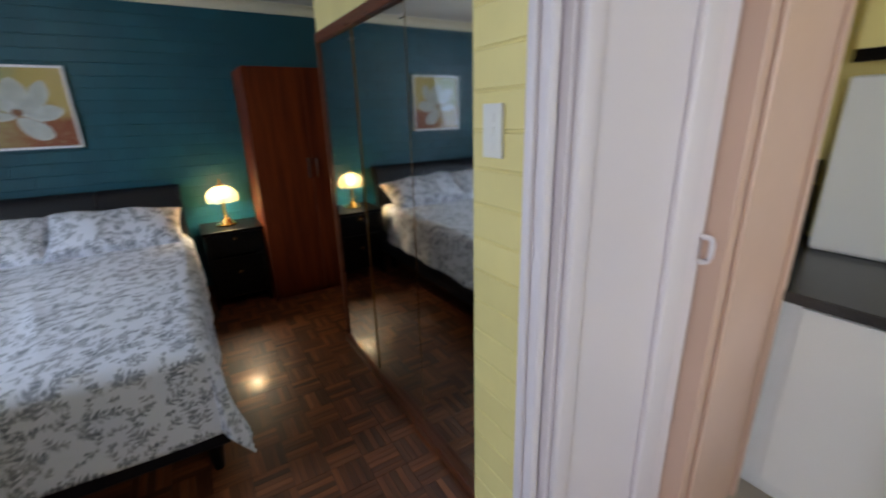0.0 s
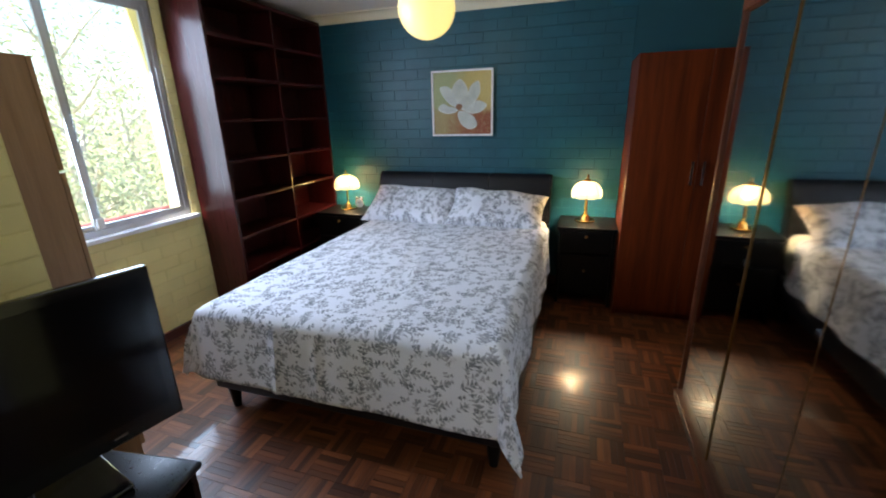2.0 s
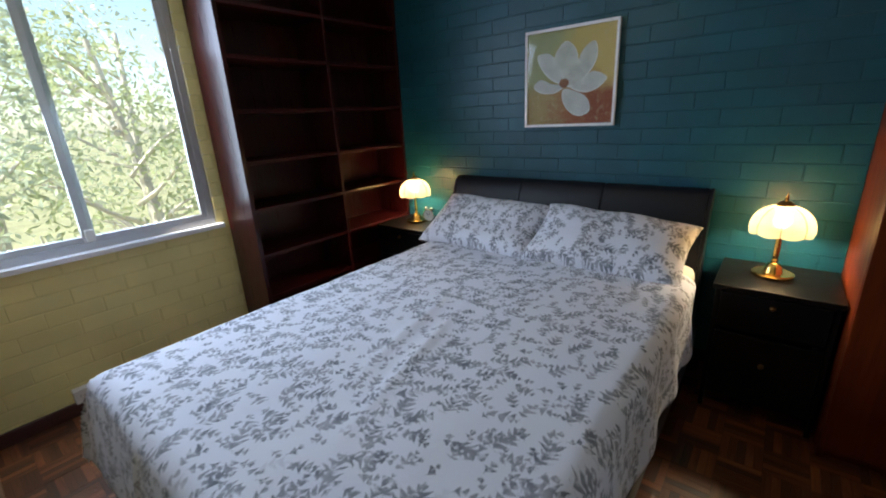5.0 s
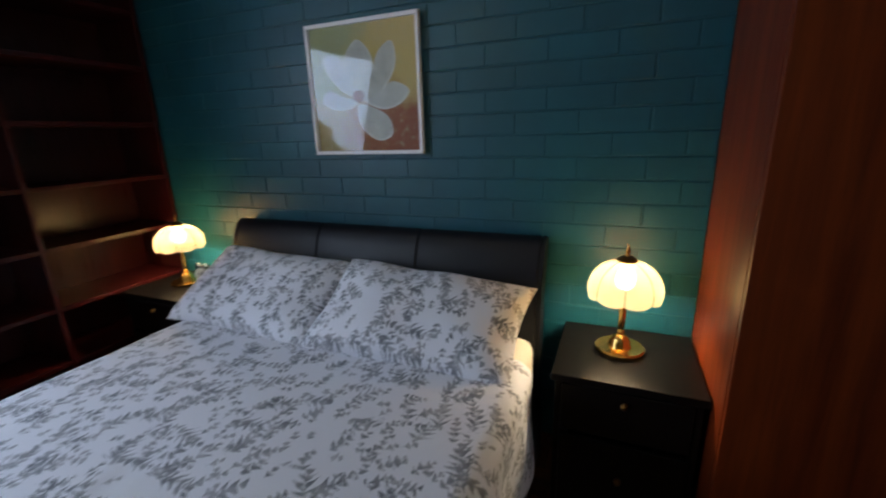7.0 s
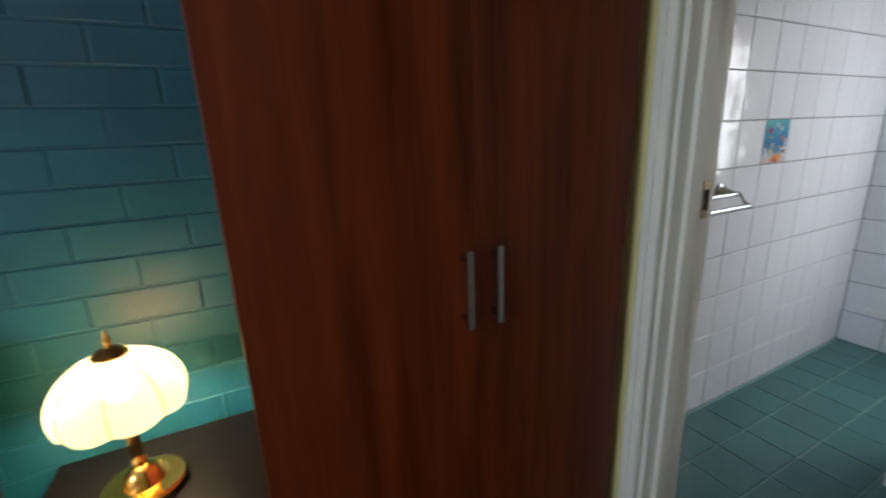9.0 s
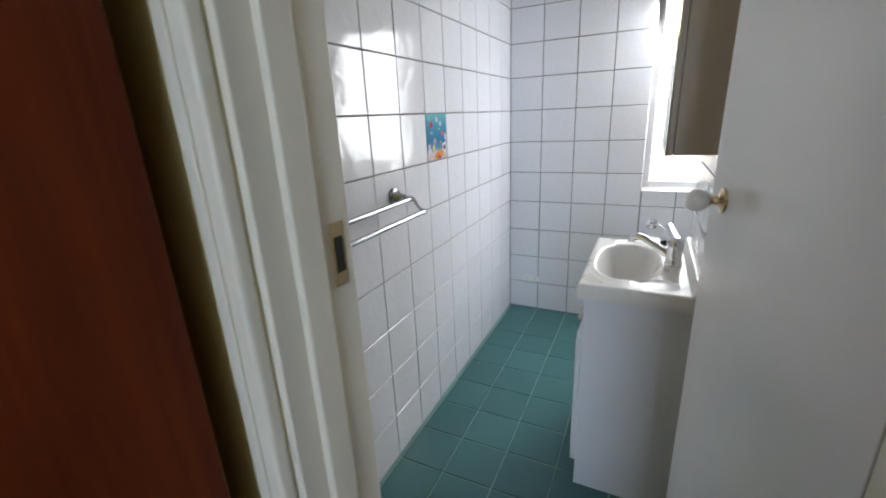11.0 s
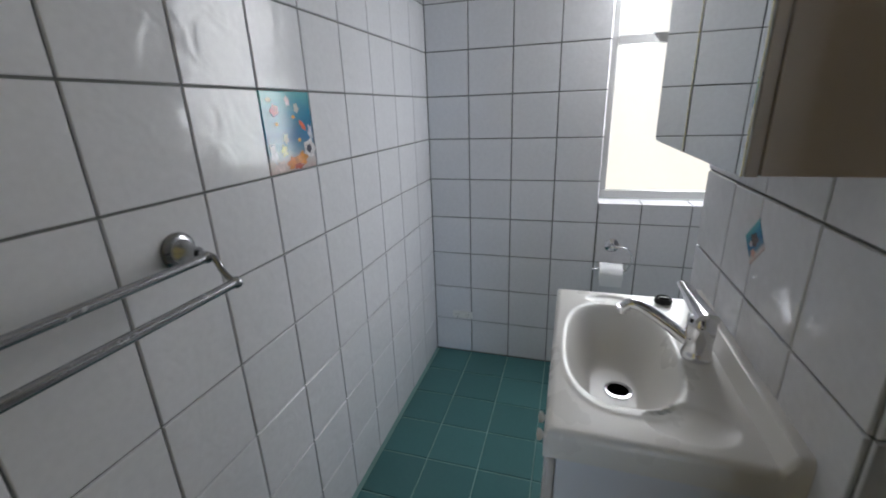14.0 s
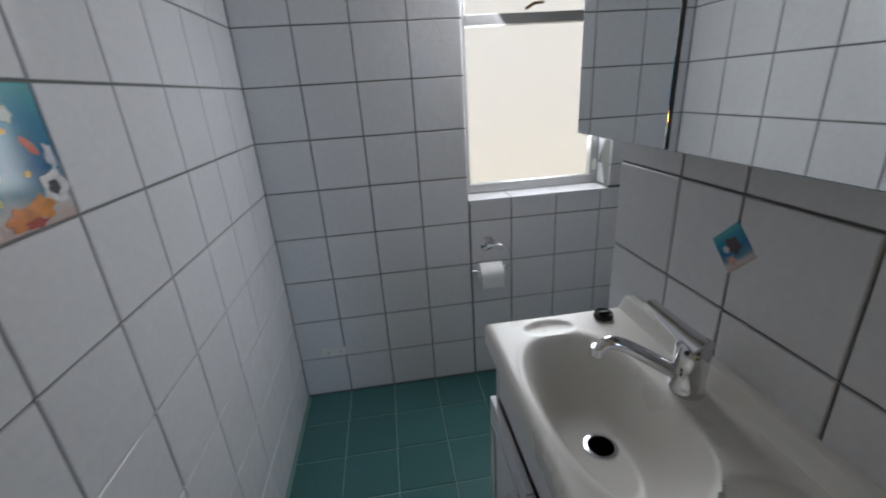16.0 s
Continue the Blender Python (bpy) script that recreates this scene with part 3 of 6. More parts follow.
def bed():
    t = thing("bed", BCX, -1.25, 0, "queen bed with a black leatherette sleigh headboard and base", "bed")
    part("side_rail", box(BCX - 0.79, -2.30, 0.15, BCX - 0.74, -0.2, 0.33, 0.015, 3), M_BLACKL, t, smooth=True)
    part("side_rail", box(BCX + 0.74, -2.30, 0.15, BCX + 0.79, -0.2, 0.33, 0.015, 3), M_BLACKL, t, smooth=True)
    part("foot_rail", box(BCX - 0.79, -2.352, 0.15, BCX + 0.79, -2.302, 0.33, 0.015, 3), M_BLACKL, t, smooth=True)
    part("slat_base", box(BCX - 0.739, -2.30, 0.27, BCX + 0.739, -0.2, 0.33), M_BLACKL, t)
    for x in (BCX - 0.755, BCX + 0.70):
        for y in (-2.285, -0.35):
            bm = bmesh.new()
            bmesh.ops.create_cone(bm, cap_ends=True, segments=20, radius1=0.021, radius2=0.038, depth=0.15, matrix=pose(x + 0.02, y, 0.075))
            part("leg", bm, M_BLACKW, t, smooth=True)
    # rolled-back headboard: three padded panels between end caps
    prof = [(-0.10, 0.12), (-0.165, 0.16), (-0.172, 0.45), (-0.168, 0.70), (-0.155, 0.82), (-0.135, 0.90), (-0.118, 0.945), (-0.10, 0.985), (-0.075, 1.010), (-0.05, 1.016), (-0.028, 1.0), (-0.018, 0.97), (-0.03, 0.93), (-0.06, 0.86), (-0.08, 0.75), (-0.085, 0.5)]
    x0, x1 = -0.812, 0.782
    for k in range(3):
        a, b = x0 + (x1 - x0) * k / 3 + 0.001, x0 + (x1 - x0) * (k + 1) / 3 - 0.001
        bm = extrude_profile(prof, "x", a, b)
        bmesh.ops.bevel(bm, geom=[e for e in bm.edges if abs(e.verts[0].co.x - e.verts[1].co.x) < 1e-4], offset=0.006, segments=2, affect="EDGES")
        part("headboard_panel", bm, M_BLACKL, t, smooth=True)
    for a, b in ((x0 - 0.014, x0), (x1, x1 + 0.014)):
        part("headboard_end", extrude_profile([(p, q + 0.001) for p, q in prof], "x", a, b), M_BLACKL, t, "black leatherette end with a worn tan edge", smooth=True)
    tagged(part("mattress", box(BCX - 0.75, -2.30, 0.332, BCX + 0.75, -0.18, 0.64, 0.05, 4), M_MATT, smooth=True), "thick cream mattress on the black bed base", "mattress")


bed()


def coverlet():
    Hs, Hf = 0.34, 0.37
    us = [-(BHX + Hs) + (2 * (BHX + Hs)) * i / 120 for i in range(121)]
    y_top = -0.40
    length = y_top - BFOOT
    vs = [(length + Hf) * i / 130 for i in range(131)]

    def place(u, v):
        dx, dy = max(0.0, abs(u) - BHX), max(0.0, v - length)
        s = 1 if u > 0 else -1
        x, y = max(-BHX, min(BHX, u)), y_top - min(v, length)
        wr = noise.noise(Vector((u * 3.2, v * 3.2, 1.7))) * 0.006 + noise.noise(Vector((u * 9, v * 7, 4.1))) * 0.0025
        z = BTOP + wr - 0.012 * max(0, (abs(u) / BHX) - 0.8) ** 2
        # long soft crease down the middle of the top
        z += 0.010 * math.exp(-((u - 0.10 - 0.25 * (v - 1.2)) / 0.02) ** 2) * math.exp(-((v - 1.25) / 0.35) ** 2)
        z += 0.008 * math.exp(-((u + 0.02 - 0.2 * (v - 1.2)) / 0.02) ** 2) * math.exp(-((v - 1.15) / 0.3) ** 2)
        if dx == 0 and dy == 0:
            edge = min(BHX - abs(u), length - v)
            return (BCX + x, y, z - 0.02 * max(0, 1 - edge / 0.04) ** 2)
        hang = math.hypot(dx, dy)
        a = math.atan2(dy, dx)
        side = dx > dy
        fold = (0.013 if side else 0.0035) * math.sin((v if side else u) * 15 + 1.3 * math.sin(u * 5 + v * 3)) * min(1, hang / 0.2)
        if not side:
            fold += 0.012 * (math.exp(-((u + 0.30) / 0.016) ** 2) + 0.7 * math.exp(-((u + 0.08) / 0.02) ** 2)) * min(1, hang / 0.12)
        corner = min(dx, dy) / max(hang, 1e-6)
        out = 0.018 + ((0.20 if s < 0 else 0.07) if side else 0.13) * hang + fold + (0.10 if s < 0 else 0.24) * corner * hang
        out *= min(1, hang / 0.03 + 0.3)
        swing = 0.03 * math.sin(a * 4) * corner
        return (BCX + x + s * math.cos(a) * out + swing, y - math.sin(a) * out, z - 0.02 - hang * (0.965 - (0.40 if s < 0 else 0.06) * corner))

    ob = part("coverlet", uv_grid(place, us, vs), M_FLORAL, smooth=True)
    m = ob.modifiers.new("thick", "SOLIDIFY")
    m.thickness, m.offset = 0.004, 1
    tagged(ob, "white cotton coverlet printed with grey leaf sprays, draped over the bed", "bedspread")


coverlet()


def pillow(cx, cy, cz, w, h, thick, m, off, seed):
    def face(sign):
        def fn(u, v):
            a, b = u / (w / 2), v / (h / 2)
            e = max(0.0, (1 - abs(a) ** 3.2)) ** 0.45 * max(0.0, (1 - abs(b) ** 3.0)) ** 0.5
            pinch = 1 - 0.10 * (1 - abs(a) ** 2) * abs(b) ** 2
            pin2 = 1 - 0.08 * (1 - abs(b) ** 2) * abs(a) ** 2
            lump = 0.024 * noise.noise(Vector((u * 5 + seed, v * 6, sign * 2.0)))
            return m @ Vector((u * pin2, v * pinch, sign * (thick / 2 * e + 0.002) + lump * e))
        return fn
    us = [w * (i / 40 - 0.5) for i in range(41)]
    vs = [h * (i / 28 - 0.5) for i in range(29)]
    bm = uv_grid(face(1), us, vs, 1, off)
    b2 = uv_grid(face(-1), us, vs, 1, (off[0] + 3, off[1]))
    tmp = bpy.data.meshes.new("tmp")
    b2.to_mesh(tmp)
    b2.free()
    bm.from_mesh(tmp)
    bpy.data.meshes.remove(tmp)
    bmesh.ops.remove_doubles(bm, verts=bm.verts, dist=0.0045)
    bmesh.ops.recalc_face_normals(bm, faces=bm.faces)
    ob = part("pillow", bm, M_FLORAL, smooth=True)
    return tagged(ob, "plump pillow in a white case with grey leaf print", "pillow", "pillows on the bed")


pillow(0, 0, 0, 0.83, 0.46, 0.20, pose(-0.395, -0.375, 0.758, 32, 1.5, -1.5), (5.3, 2.2), 1.0)
pillow(0, 0, 0, 0.82, 0.46, 0.20, pose(0.375, -0.385, 0.752, 30, 4.0, 2), (8.7, 6.1), 4.0)


def nightstand(x0, x1, yf, label):
    t = thing("nightstand", (x0 + x1) / 2, yf / 2, 0, label, "nightstand", "nightstands")
    yb = -0.03
    part("top", box(x0, yf, 0.628, x1, yb, 0.655, 0.003), M_BLACKW, t)
    part("side_panel", box(x0 + 0.012, yf + 0.012, 0.0, x0 + 0.032, yb, 0.627, 0.002), M_BLACKW, t)
    part("side_panel", box(x1 - 0.032, yf + 0.012, 0.0, x1 - 0.012, yb, 0.627, 0.002), M_BLACKW, t)
    part("back_panel", box(x0 + 0.033, yb - 0.012, 0.03, x1 - 0.033, yb - 0.002, 0.627), M_BLACKW, t)
    part("bottom_shelf", box(x0 + 0.033, yf + 0.03, 0.08, x1 - 0.033, yb - 0.013, 0.10), M_BLACKW, t)
    part("shelf", box(x0 + 0.033, yf + 0.03, 0.43, x1 - 0.033, yb - 0.013, 0.448), M_BLACKW, t)
    d = part("drawer", box(x0 + 0.034, yf + 0.006, 0.452, x1 - 0.034, yf + 0.028, 0.622, 0.003), M_BLACKW, t)
    c = (x0 + x1) / 2
    kb = bmesh.new()
    bmesh.ops.create_uvsphere(kb, u_segments=16, v_segments=10, radius=0.012, matrix=pose(c, yf - 0.006, 0.585))
    part("knob", kb, M_DKBRASS, d, "small metal knob", smooth=True)
    d2 = part("door", box(x0 + 0.034, yf + 0.006, 0.104, x1 - 0.034, yf + 0.028, 0.426, 0.003), M_BLACKW, t)
    kb = bmesh.new()
    bmesh.ops.create_uvsphere(kb, u_segments=16, v_segments=10, radius=0.012, matrix=pose(c, yf - 0.006, 0.30))
    part("knob", kb, M_DKBRASS, d2, "small metal knob", smooth=True)


nightstand(0.88, 1.332, -0.447, "black-brown wooden nightstand with a drawer beside the wardrobe")
nightstand(-1.385, -0.885, -0.42, "black-brown wooden nightstand beside the dark bookcase")


def dome_out(s):
    """Radius of the shade's dome from crown (0) to rim (1), as a share of its width."""
    return 0.15 + 0.85 * math.sin(min(1.0, s * 1.08) * math.pi * 0.5) ** 0.95 - 0.05 * max(0.0, s - 0.88) / 0.12


def dome_down(s):
    return s ** 1.75


def petal_shade(cx, cy, z0, z1, r, k, n=8):
    """One of the eight bulging glass petals of a flower-shaped shade."""
    bm = bmesh.new()
    a0, a1 = 2 * math.pi * k / n, 2 * math.pi * (k + 1) / n
    g = []
    for i in range(11):
        s = i / 10
        row = []
        for j in range(9):
            q = j / 8
            a = a0 + (a1 - a0) * (0.015 + 0.97 * q)
            rr = r * dome_out(s) * (1 + 0.035 * math.sin(q * math.pi) * min(1, s * 1.6))
            z = z1 - (z1 - z0) * dome_down(s) - 0.007 * math.sin(q * math.pi) * max(0, s - 0.8) * 5
            row.append(bm.verts.new((cx + rr * math.cos(a), cy + rr * math.sin(a), z)))
        g.append(row)
    for i in range(10):
        for j in range(8):
            bm.faces.new((g[i][j], g[i + 1][j], g[i + 1][j + 1], g[i][j + 1]))
    bmesh.ops.solidify(bm, geom=bm.faces[:], thickness=0.003)
    return bm


def table_lamp(cx, cy, z, label):
    t = thing("table_lamp", cx, cy, z, label, "lamp", "bedside lamps")
    part("base", lathe([(0.0, z), (0.074, z), (0.082, z + 0.006), (0.083, z + 0.016), (0.078, z + 0.020), (0.060, z + 0.017), (0.040, z + 0.020), (0.036, z + 0.030), (0.033, z + 0.046), (0.024, z + 0.060), (0.013, z + 0.068), (0.0, z + 0.069)], cx, cy, close=False), M_BRASS, t, "polished brass dish base with a domed boss", smooth=True)
    part("stem", lathe([(0.013, z + 0.070), (0.016, z + 0.078), (0.010, z + 0.086), (0.012, z + 0.10), (0.0125, z + 0.15), (0.010, z + 0.19), (0.009, z + 0.25)], cx, cy, 20), M_BRASS, t, "slim brass stem", smooth=True)
    sh = part("shade", lathe([(0.014, z + 0.337), (0.032, z + 0.333), (0.034, z + 0.337), (0.024, z + 0.347), (0.012, z + 0.353)], cx, cy, 24), M_DKBRASS, t, "dark brass crown over scalloped cream glass petals", smooth=True)
    bulb = part("bulb", lathe([(0.0, z + 0.232), (0.018, z + 0.236), (0.030, z + 0.250), (0.034, z + 0.268), (0.030, z + 0.286), (0.018, z + 0.304), (0.013, z + 0.325), (0.0, z + 0.326)], cx, cy, 20, close=False), M_BULB, t, "lit round bulb", smooth=True)
    bulb.visible_shadow = False
    for k in range(8):
        part("glass_petal", petal_shade(cx, cy, z + 0.210, z + 0.335, 0.120, k), M_SHADE, sh, "lit cream glass petal", smooth=True)
    for k in range(8):
        a = 2 * math.pi * k / 8
        pts = []
        for i in range(9):
            s = i / 8 * 0.98
            rr = 0.120 * dome_out(s) + 0.0012
            pts.append((cx + rr * math.cos(a), cy + rr * math.sin(a), z + 0.335 - 0.125 * dome_down(s)))
        part("rib", tube(pts, 0.0014, 6), M_DKBRASS, sh, "thin dark brass rib")
    part("finial", lathe([(0.012, z + 0.350), (0.006, z + 0.358), (0.0085, z + 0.368), (0.004, z + 0.380), (0.0015, z + 0.392)], cx, cy, 16), M_BRASS, t, smooth=True)


table_lamp(1.085, -0.22, 0.655, "lit brass table lamp with a scalloped cream glass shade")
table_lamp(-1.15, -0.20, 0.655, "lit brass table lamp beside the alarm clock")


def alarm_clock():
    cx, cy, z = -1.03, -0.18, 0.655
    t = thing("alarm_clock", cx, cy, z, "small twin-bell alarm clock with a white dial", "clock")
    bm = bmesh.new()
    bmesh.ops.create_cone(bm, cap_ends=True, segments=28, radius1=0.046, radius2=0.046, depth=0.045, matrix=pose(cx, cy, z + 0.062, 90, 0, 14))
    part("case", bm, M_CHROME, t, smooth=True)
    bm = bmesh.new()
    bmesh.ops.create_cone(bm, cap_ends=True, segments=28, radius1=0.040, radius2=0.040, depth=0.004, matrix=pose(cx, cy, z + 0.062, 90, 0, 14) @ pose(0, 0, 0.0235))
    d = part("dial", bm, M_PAPER, t, "white dial")
    for ang, ln in ((40, 0.022), (-35, 0.030)):
        part("hand", box(-0.0015, 0, 0.026, 0.0015, ln, 0.0275), M_BLACKP, d).matrix_basis = pose(cx, cy, z + 0.062, 90, 0, 14) @ pose(0, 0, 0, 0, 0, ang)
    for s in (-1, 1):
        bm = bmesh.new()
        bmesh.ops.create_uvsphere(bm, u_segments=14, v_segments=8, radius=0.02, matrix=pose(cx + s * 0.026, cy, z + 0.112) @ Matrix.Diagonal((1, 1, 0.7, 1)))
        part("bell", bm, M_CHROME, t, smooth=True)
        part("foot", tube([(cx + s * 0.028, cy, z + 0.03), (cx + s * 0.036, cy, z)], 0.005, 8), M_CHROME, t)


alarm_clock()


def brown_wardrobe():
    x0, x1, yf, z1 = 1.338, 2.186, -0.556, 1.88
    t = thing("wardrobe", (x0 + x1) / 2, -0.3, 0, "tall red-brown wood-veneer wardrobe with two doors", "wardrobe")
    part("side_panel", box(x0, yf + 0.022, 0.0, x0 + 0.018, -0.02, z1, 0.0015), M_JARRAH, t)
    part("side_panel", box(x1 - 0.018, yf + 0.022, 0.0, x1, -0.02, z1, 0.0015), M_JARRAH, t)
    part("top_panel", box(x0 + 0.0185, yf + 0.022, z1 - 0.02, x1 - 0.0185, -0.02, z1 - 0.001), M_JARRAH, t)
    part("back_panel", box(x0 + 0.0185, -0.028, 0.05, x1 - 0.0185, -0.021, z1 - 0.021), M_JARRAH, t)
    part("plinth", box(x0 + 0.0185, yf + 0.05, 0.0, x1 - 0.0185, yf + 0.065, 0.055), M_JARRAH, t)
    xm = 1.769
    for a, b, h in ((x0 + 0.001, xm - 0.001, 1.735), (xm + 0.001, x1 - 0.001, 1.802)):
        d = part("door", box(a, yf, 0.06, b, yf + 0.02, z1 - 0.002, 0.0015), M_JARRAH, t)
        hd = box(h - 0.007, yf - 0.032, 1.03, h + 0.007, yf - 0.024, 1.19, 0.002)
        box(h - 0.005, yf - 0.025, 1.045, h + 0.005, yf, 1.055, bm=hd)
        box(h - 0.005, yf - 0.025, 1.165, h + 0.005, yf, 1.175, bm=hd)
        part("handle", hd, M_STEEL, d, "brushed steel bar handle")


brown_wardrobe()


def mirror_wardrobe():
    """Built-in wardrobe with frameless mirror sliding doors in a wooden frame."""
    xm, y0, y1, z1 = 1.645, -3.275, -1.515, 1.905
    t = thing("mirror_wardrobe", 1.9, -2.3, 0, "built-in wardrobe with mirrored sliding doors in a brown wooden frame", "wardrobe")
    part("bottom_track", box(xm - 0.03, y0, 0.0, xm + 0.05, y1, 0.045, 0.004), M_FRAMEW, t, "brown wooden bottom track")
    part("top_rail", box(xm - 0.02, y0, z1, xm + 0.05, y1, z1 + 0.05, 0.004), M_FRAMEW, t, "brown wooden top rail")
    part("end_panel", box(xm - 0.012, y1, 0.0, 2.238, y1 + 0.02, z1 + 0.05, 0.003), M_FRAMEW, t, "brown wooden end panel")
    part("bulkhead", box(xm, y0, z1 + 0.051, 2.238, y1 + 0.02, CEIL - 0.001), M_YEL, t, "yellow painted panel over the doors")
    part("carcass_back", box(xm + 0.06, y0, 0.0, xm + 0.07, y1 - 0.001, z1), M_FRAMEW, t)
    edges = [-1.517, -2.045, -2.6, -3.27]
    for k in range(3):
        b, a = edges[k], edges[k + 1]
        dx = 0.0 if k != 1 else 0.003
        d = part("sliding_door", box(xm + dx, a + 0.001, 0.05, xm + dx + 0.006, b - 0.001, z1 - 0.002, 0.001), M_DMIRROR, t, "full-height mirror door")
        part("edge_strip", box(xm + dx - 0.0015, a, 0.05, xm + dx + 0.0062, a + 0.009, z1 - 0.002, 0.001), M_DKBRASS, d, "thin bronze edge strip")
        part("clip", box(xm + dx - 0.006, a + 0.004, 0.955, xm + dx - 0.001, a + 0.03, 0.975, 0.001), M_CHROME, d, "small chrome finger pull")
        part("clip", box(xm + dx - 0.006, a + 0.004, z1 - 0.06, xm + dx - 0.001, a + 0.05, z1 - 0.045, 0.001), M_CHROME, d, "small chrome mirror clip")


mirror_wardrobe()


def picture():
    x0, x1, z0, z1 = -0.298, 0.262, 1.341, 1.895
    t = thing("framed_picture", -0.018, -0.02, z0, "square white-framed print of a white magnolia on gold and rust", "picture")
    for b in ((x0, -0.036, z0, x1, -0.016, z0 + 0.016), (x0, -0.036, z1 - 0.016, x1, -0.016, z1), (x0, -0.036, z0 + 0.0165, x0 + 0.016, -0.016, z1 - 0.0165), (x1 - 0.016, -0.036, z0 + 0.0165, x1, -0.016, z1 - 0.0165)):
        part("frame", box(*b, bev=0.002), M_WHITE, t)
    mat, nt, b = nodes_of("painted_ground")
    tc = nt.nodes.new("ShaderNodeTexCoord")
    sp = nt.nodes.new("ShaderNodeSeparateXYZ")
    nt.links.new(tc.outputs["Generated"], sp.inputs[0])
    v = coords(nt, kind="Object")
    n1, n2 = noise_tex(nt, v, 9, 6, 0.6), noise_tex(nt, v, 40, 4)
    hx = maths(nt, "ADD", sp.outputs[0], maths(nt, "MULTIPLY", maths(nt, "SUBTRACT", n1, 0.5), 0.7))
    hz = maths(nt, "ADD", sp.outputs[2], maths(nt, "MULTIPLY", maths(nt, "SUBTRACT", n1, 0.5), 0.6))
    top = link_ramp(nt, hx, [(0.3, (0.36, 0.35, 0.18)), (0.6, (0.55, 0.38, 0.12)), (0.9, (0.62, 0.42, 0.15))])
    low = link_ramp(nt, hx, [(0.2, (0.42, 0.28, 0.12)), (0.5, (0.34, 0.10, 0.04)), (0.9, (0.30, 0.07, 0.03))])
    c = mix(nt, link_ramp(nt, hz, [(0.3, (0,) * 3), (0.55, (1,) * 3)]), low, top)
    c = mix(nt, link_ramp(nt, n2, [(0.55, (0,) * 3), (0.7, (0.5,) * 3)]), c, (0.6, 0.5, 0.3))
    nt.links.new(c, b.inputs["Base Color"])
    b.inputs["Roughness"].default_value = 0.6
    part("print", box(x0 + 0.016, -0.024, z0 + 0.016, x1 - 0.016, -0.018, z1 - 0.016), mat, t, "gold, green and rust painted ground")
    petal = plain("painted_petal", (0.60, 0.56, 0.55), 0.6, vary=0.16, scale=14, relief=0.0)
    shade = plain("painted_petal_shade", (0.54, 0.50, 0.47), 0.6, vary=0.2, scale=14, relief=0.0)
    ox, oz, sx, sz = x0 + 0.016, z0 + 0.016, x1 - x0 - 0.032, z1 - z0 - 0.032
    rim = plain("painted_petal_edge", (0.80, 0.76, 0.74), 0.6, vary=0.05, scale=14, relief=0.0)

    def outline(pts, n=6):
        """A closed smooth curve through points given as shares of the print."""
        ring, m = [], len(pts)
        for k in range(m):
            a, b, c, d = (Vector(pts[(k + o) % m]) for o in (-1, 0, 1, 2))
            for i in range(n):
                q = i / n
                ring.append(0.5 * (2 * b + (c - a) * q + (2 * a - 5 * b + 4 * c - d) * q * q + (3 * b - a - 3 * c + d) * q ** 3))
        return ring
    petals = (((0.45, 0.43), (0.34, 0.60), (0.34, 0.76), (0.46, 0.88), (0.58, 0.77), (0.60, 0.58), (0.53, 0.44)),
              ((0.47, 0.42), (0.58, 0.62), (0.66, 0.78), (0.78, 0.84), (0.81, 0.68), (0.72, 0.52), (0.58, 0.41)),
              ((0.43, 0.43), (0.28, 0.50), (0.17, 0.62), (0.12, 0.76), (0.26, 0.77), (0.37, 0.66), (0.44, 0.52)),
              ((0.44, 0.42), (0.30, 0.44), (0.16, 0.50), (0.08, 0.42), (0.18, 0.35), (0.32, 0.34), (0.42, 0.38)),
              ((0.53, 0.40), (0.66, 0.47), (0.78, 0.54), (0.92, 0.47), (0.84, 0.37), (0.70, 0.33), (0.58, 0.36)),
              ((0.45, 0.38), (0.43, 0.28), (0.50, 0.15), (0.63, 0.08), (0.75, 0.13), (0.72, 0.27), (0.58, 0.35)))
    for i, pts in enumerate(petals):
        ring = outline(pts)
        mid = sum((Vector(p) for p in pts), Vector((0, 0))) / len(pts)
        for grow, mt, lift in ((1.0, rim, 0.0), (0.95, shade if i in (0, 1) else petal, 0.00012)):
            bm = bmesh.new()
            bm.faces.new([bm.verts.new((ox + sx * (mid.x + (p.x - mid.x) * grow), -0.0246 - 0.0003 * i - lift, oz + sz * (mid.y + 0.008 * (1 - grow) / 0.05 + (p.y - mid.y) * grow))) for p in ring])
            part("painted_petal", bm, mt, t, "white painted petal")
    bm = bmesh.new()
    bmesh.ops.create_circle(bm, cap_ends=True, segments=20, radius=0.030, matrix=pose(ox + sx * 0.45, -0.0275, oz + sz * 0.445, 90, 0, 0) @ Matrix.Diagonal((1, 0.85, 1, 1)))
    part("painted_heart", bm, plain("painted_heart", (0.26, 0.10, 0.05), 0.6, vary=0.3, scale=60), t, "brown painted flower heart")
    g = part("glazing", box(x0 + 0.014, -0.0325, z0 + 0.014, x1 - 0.014, -0.0305, z1 - 0.014), M_GLASS, t, "reflecting picture glass")
    g.visible_shadow = False


picture()


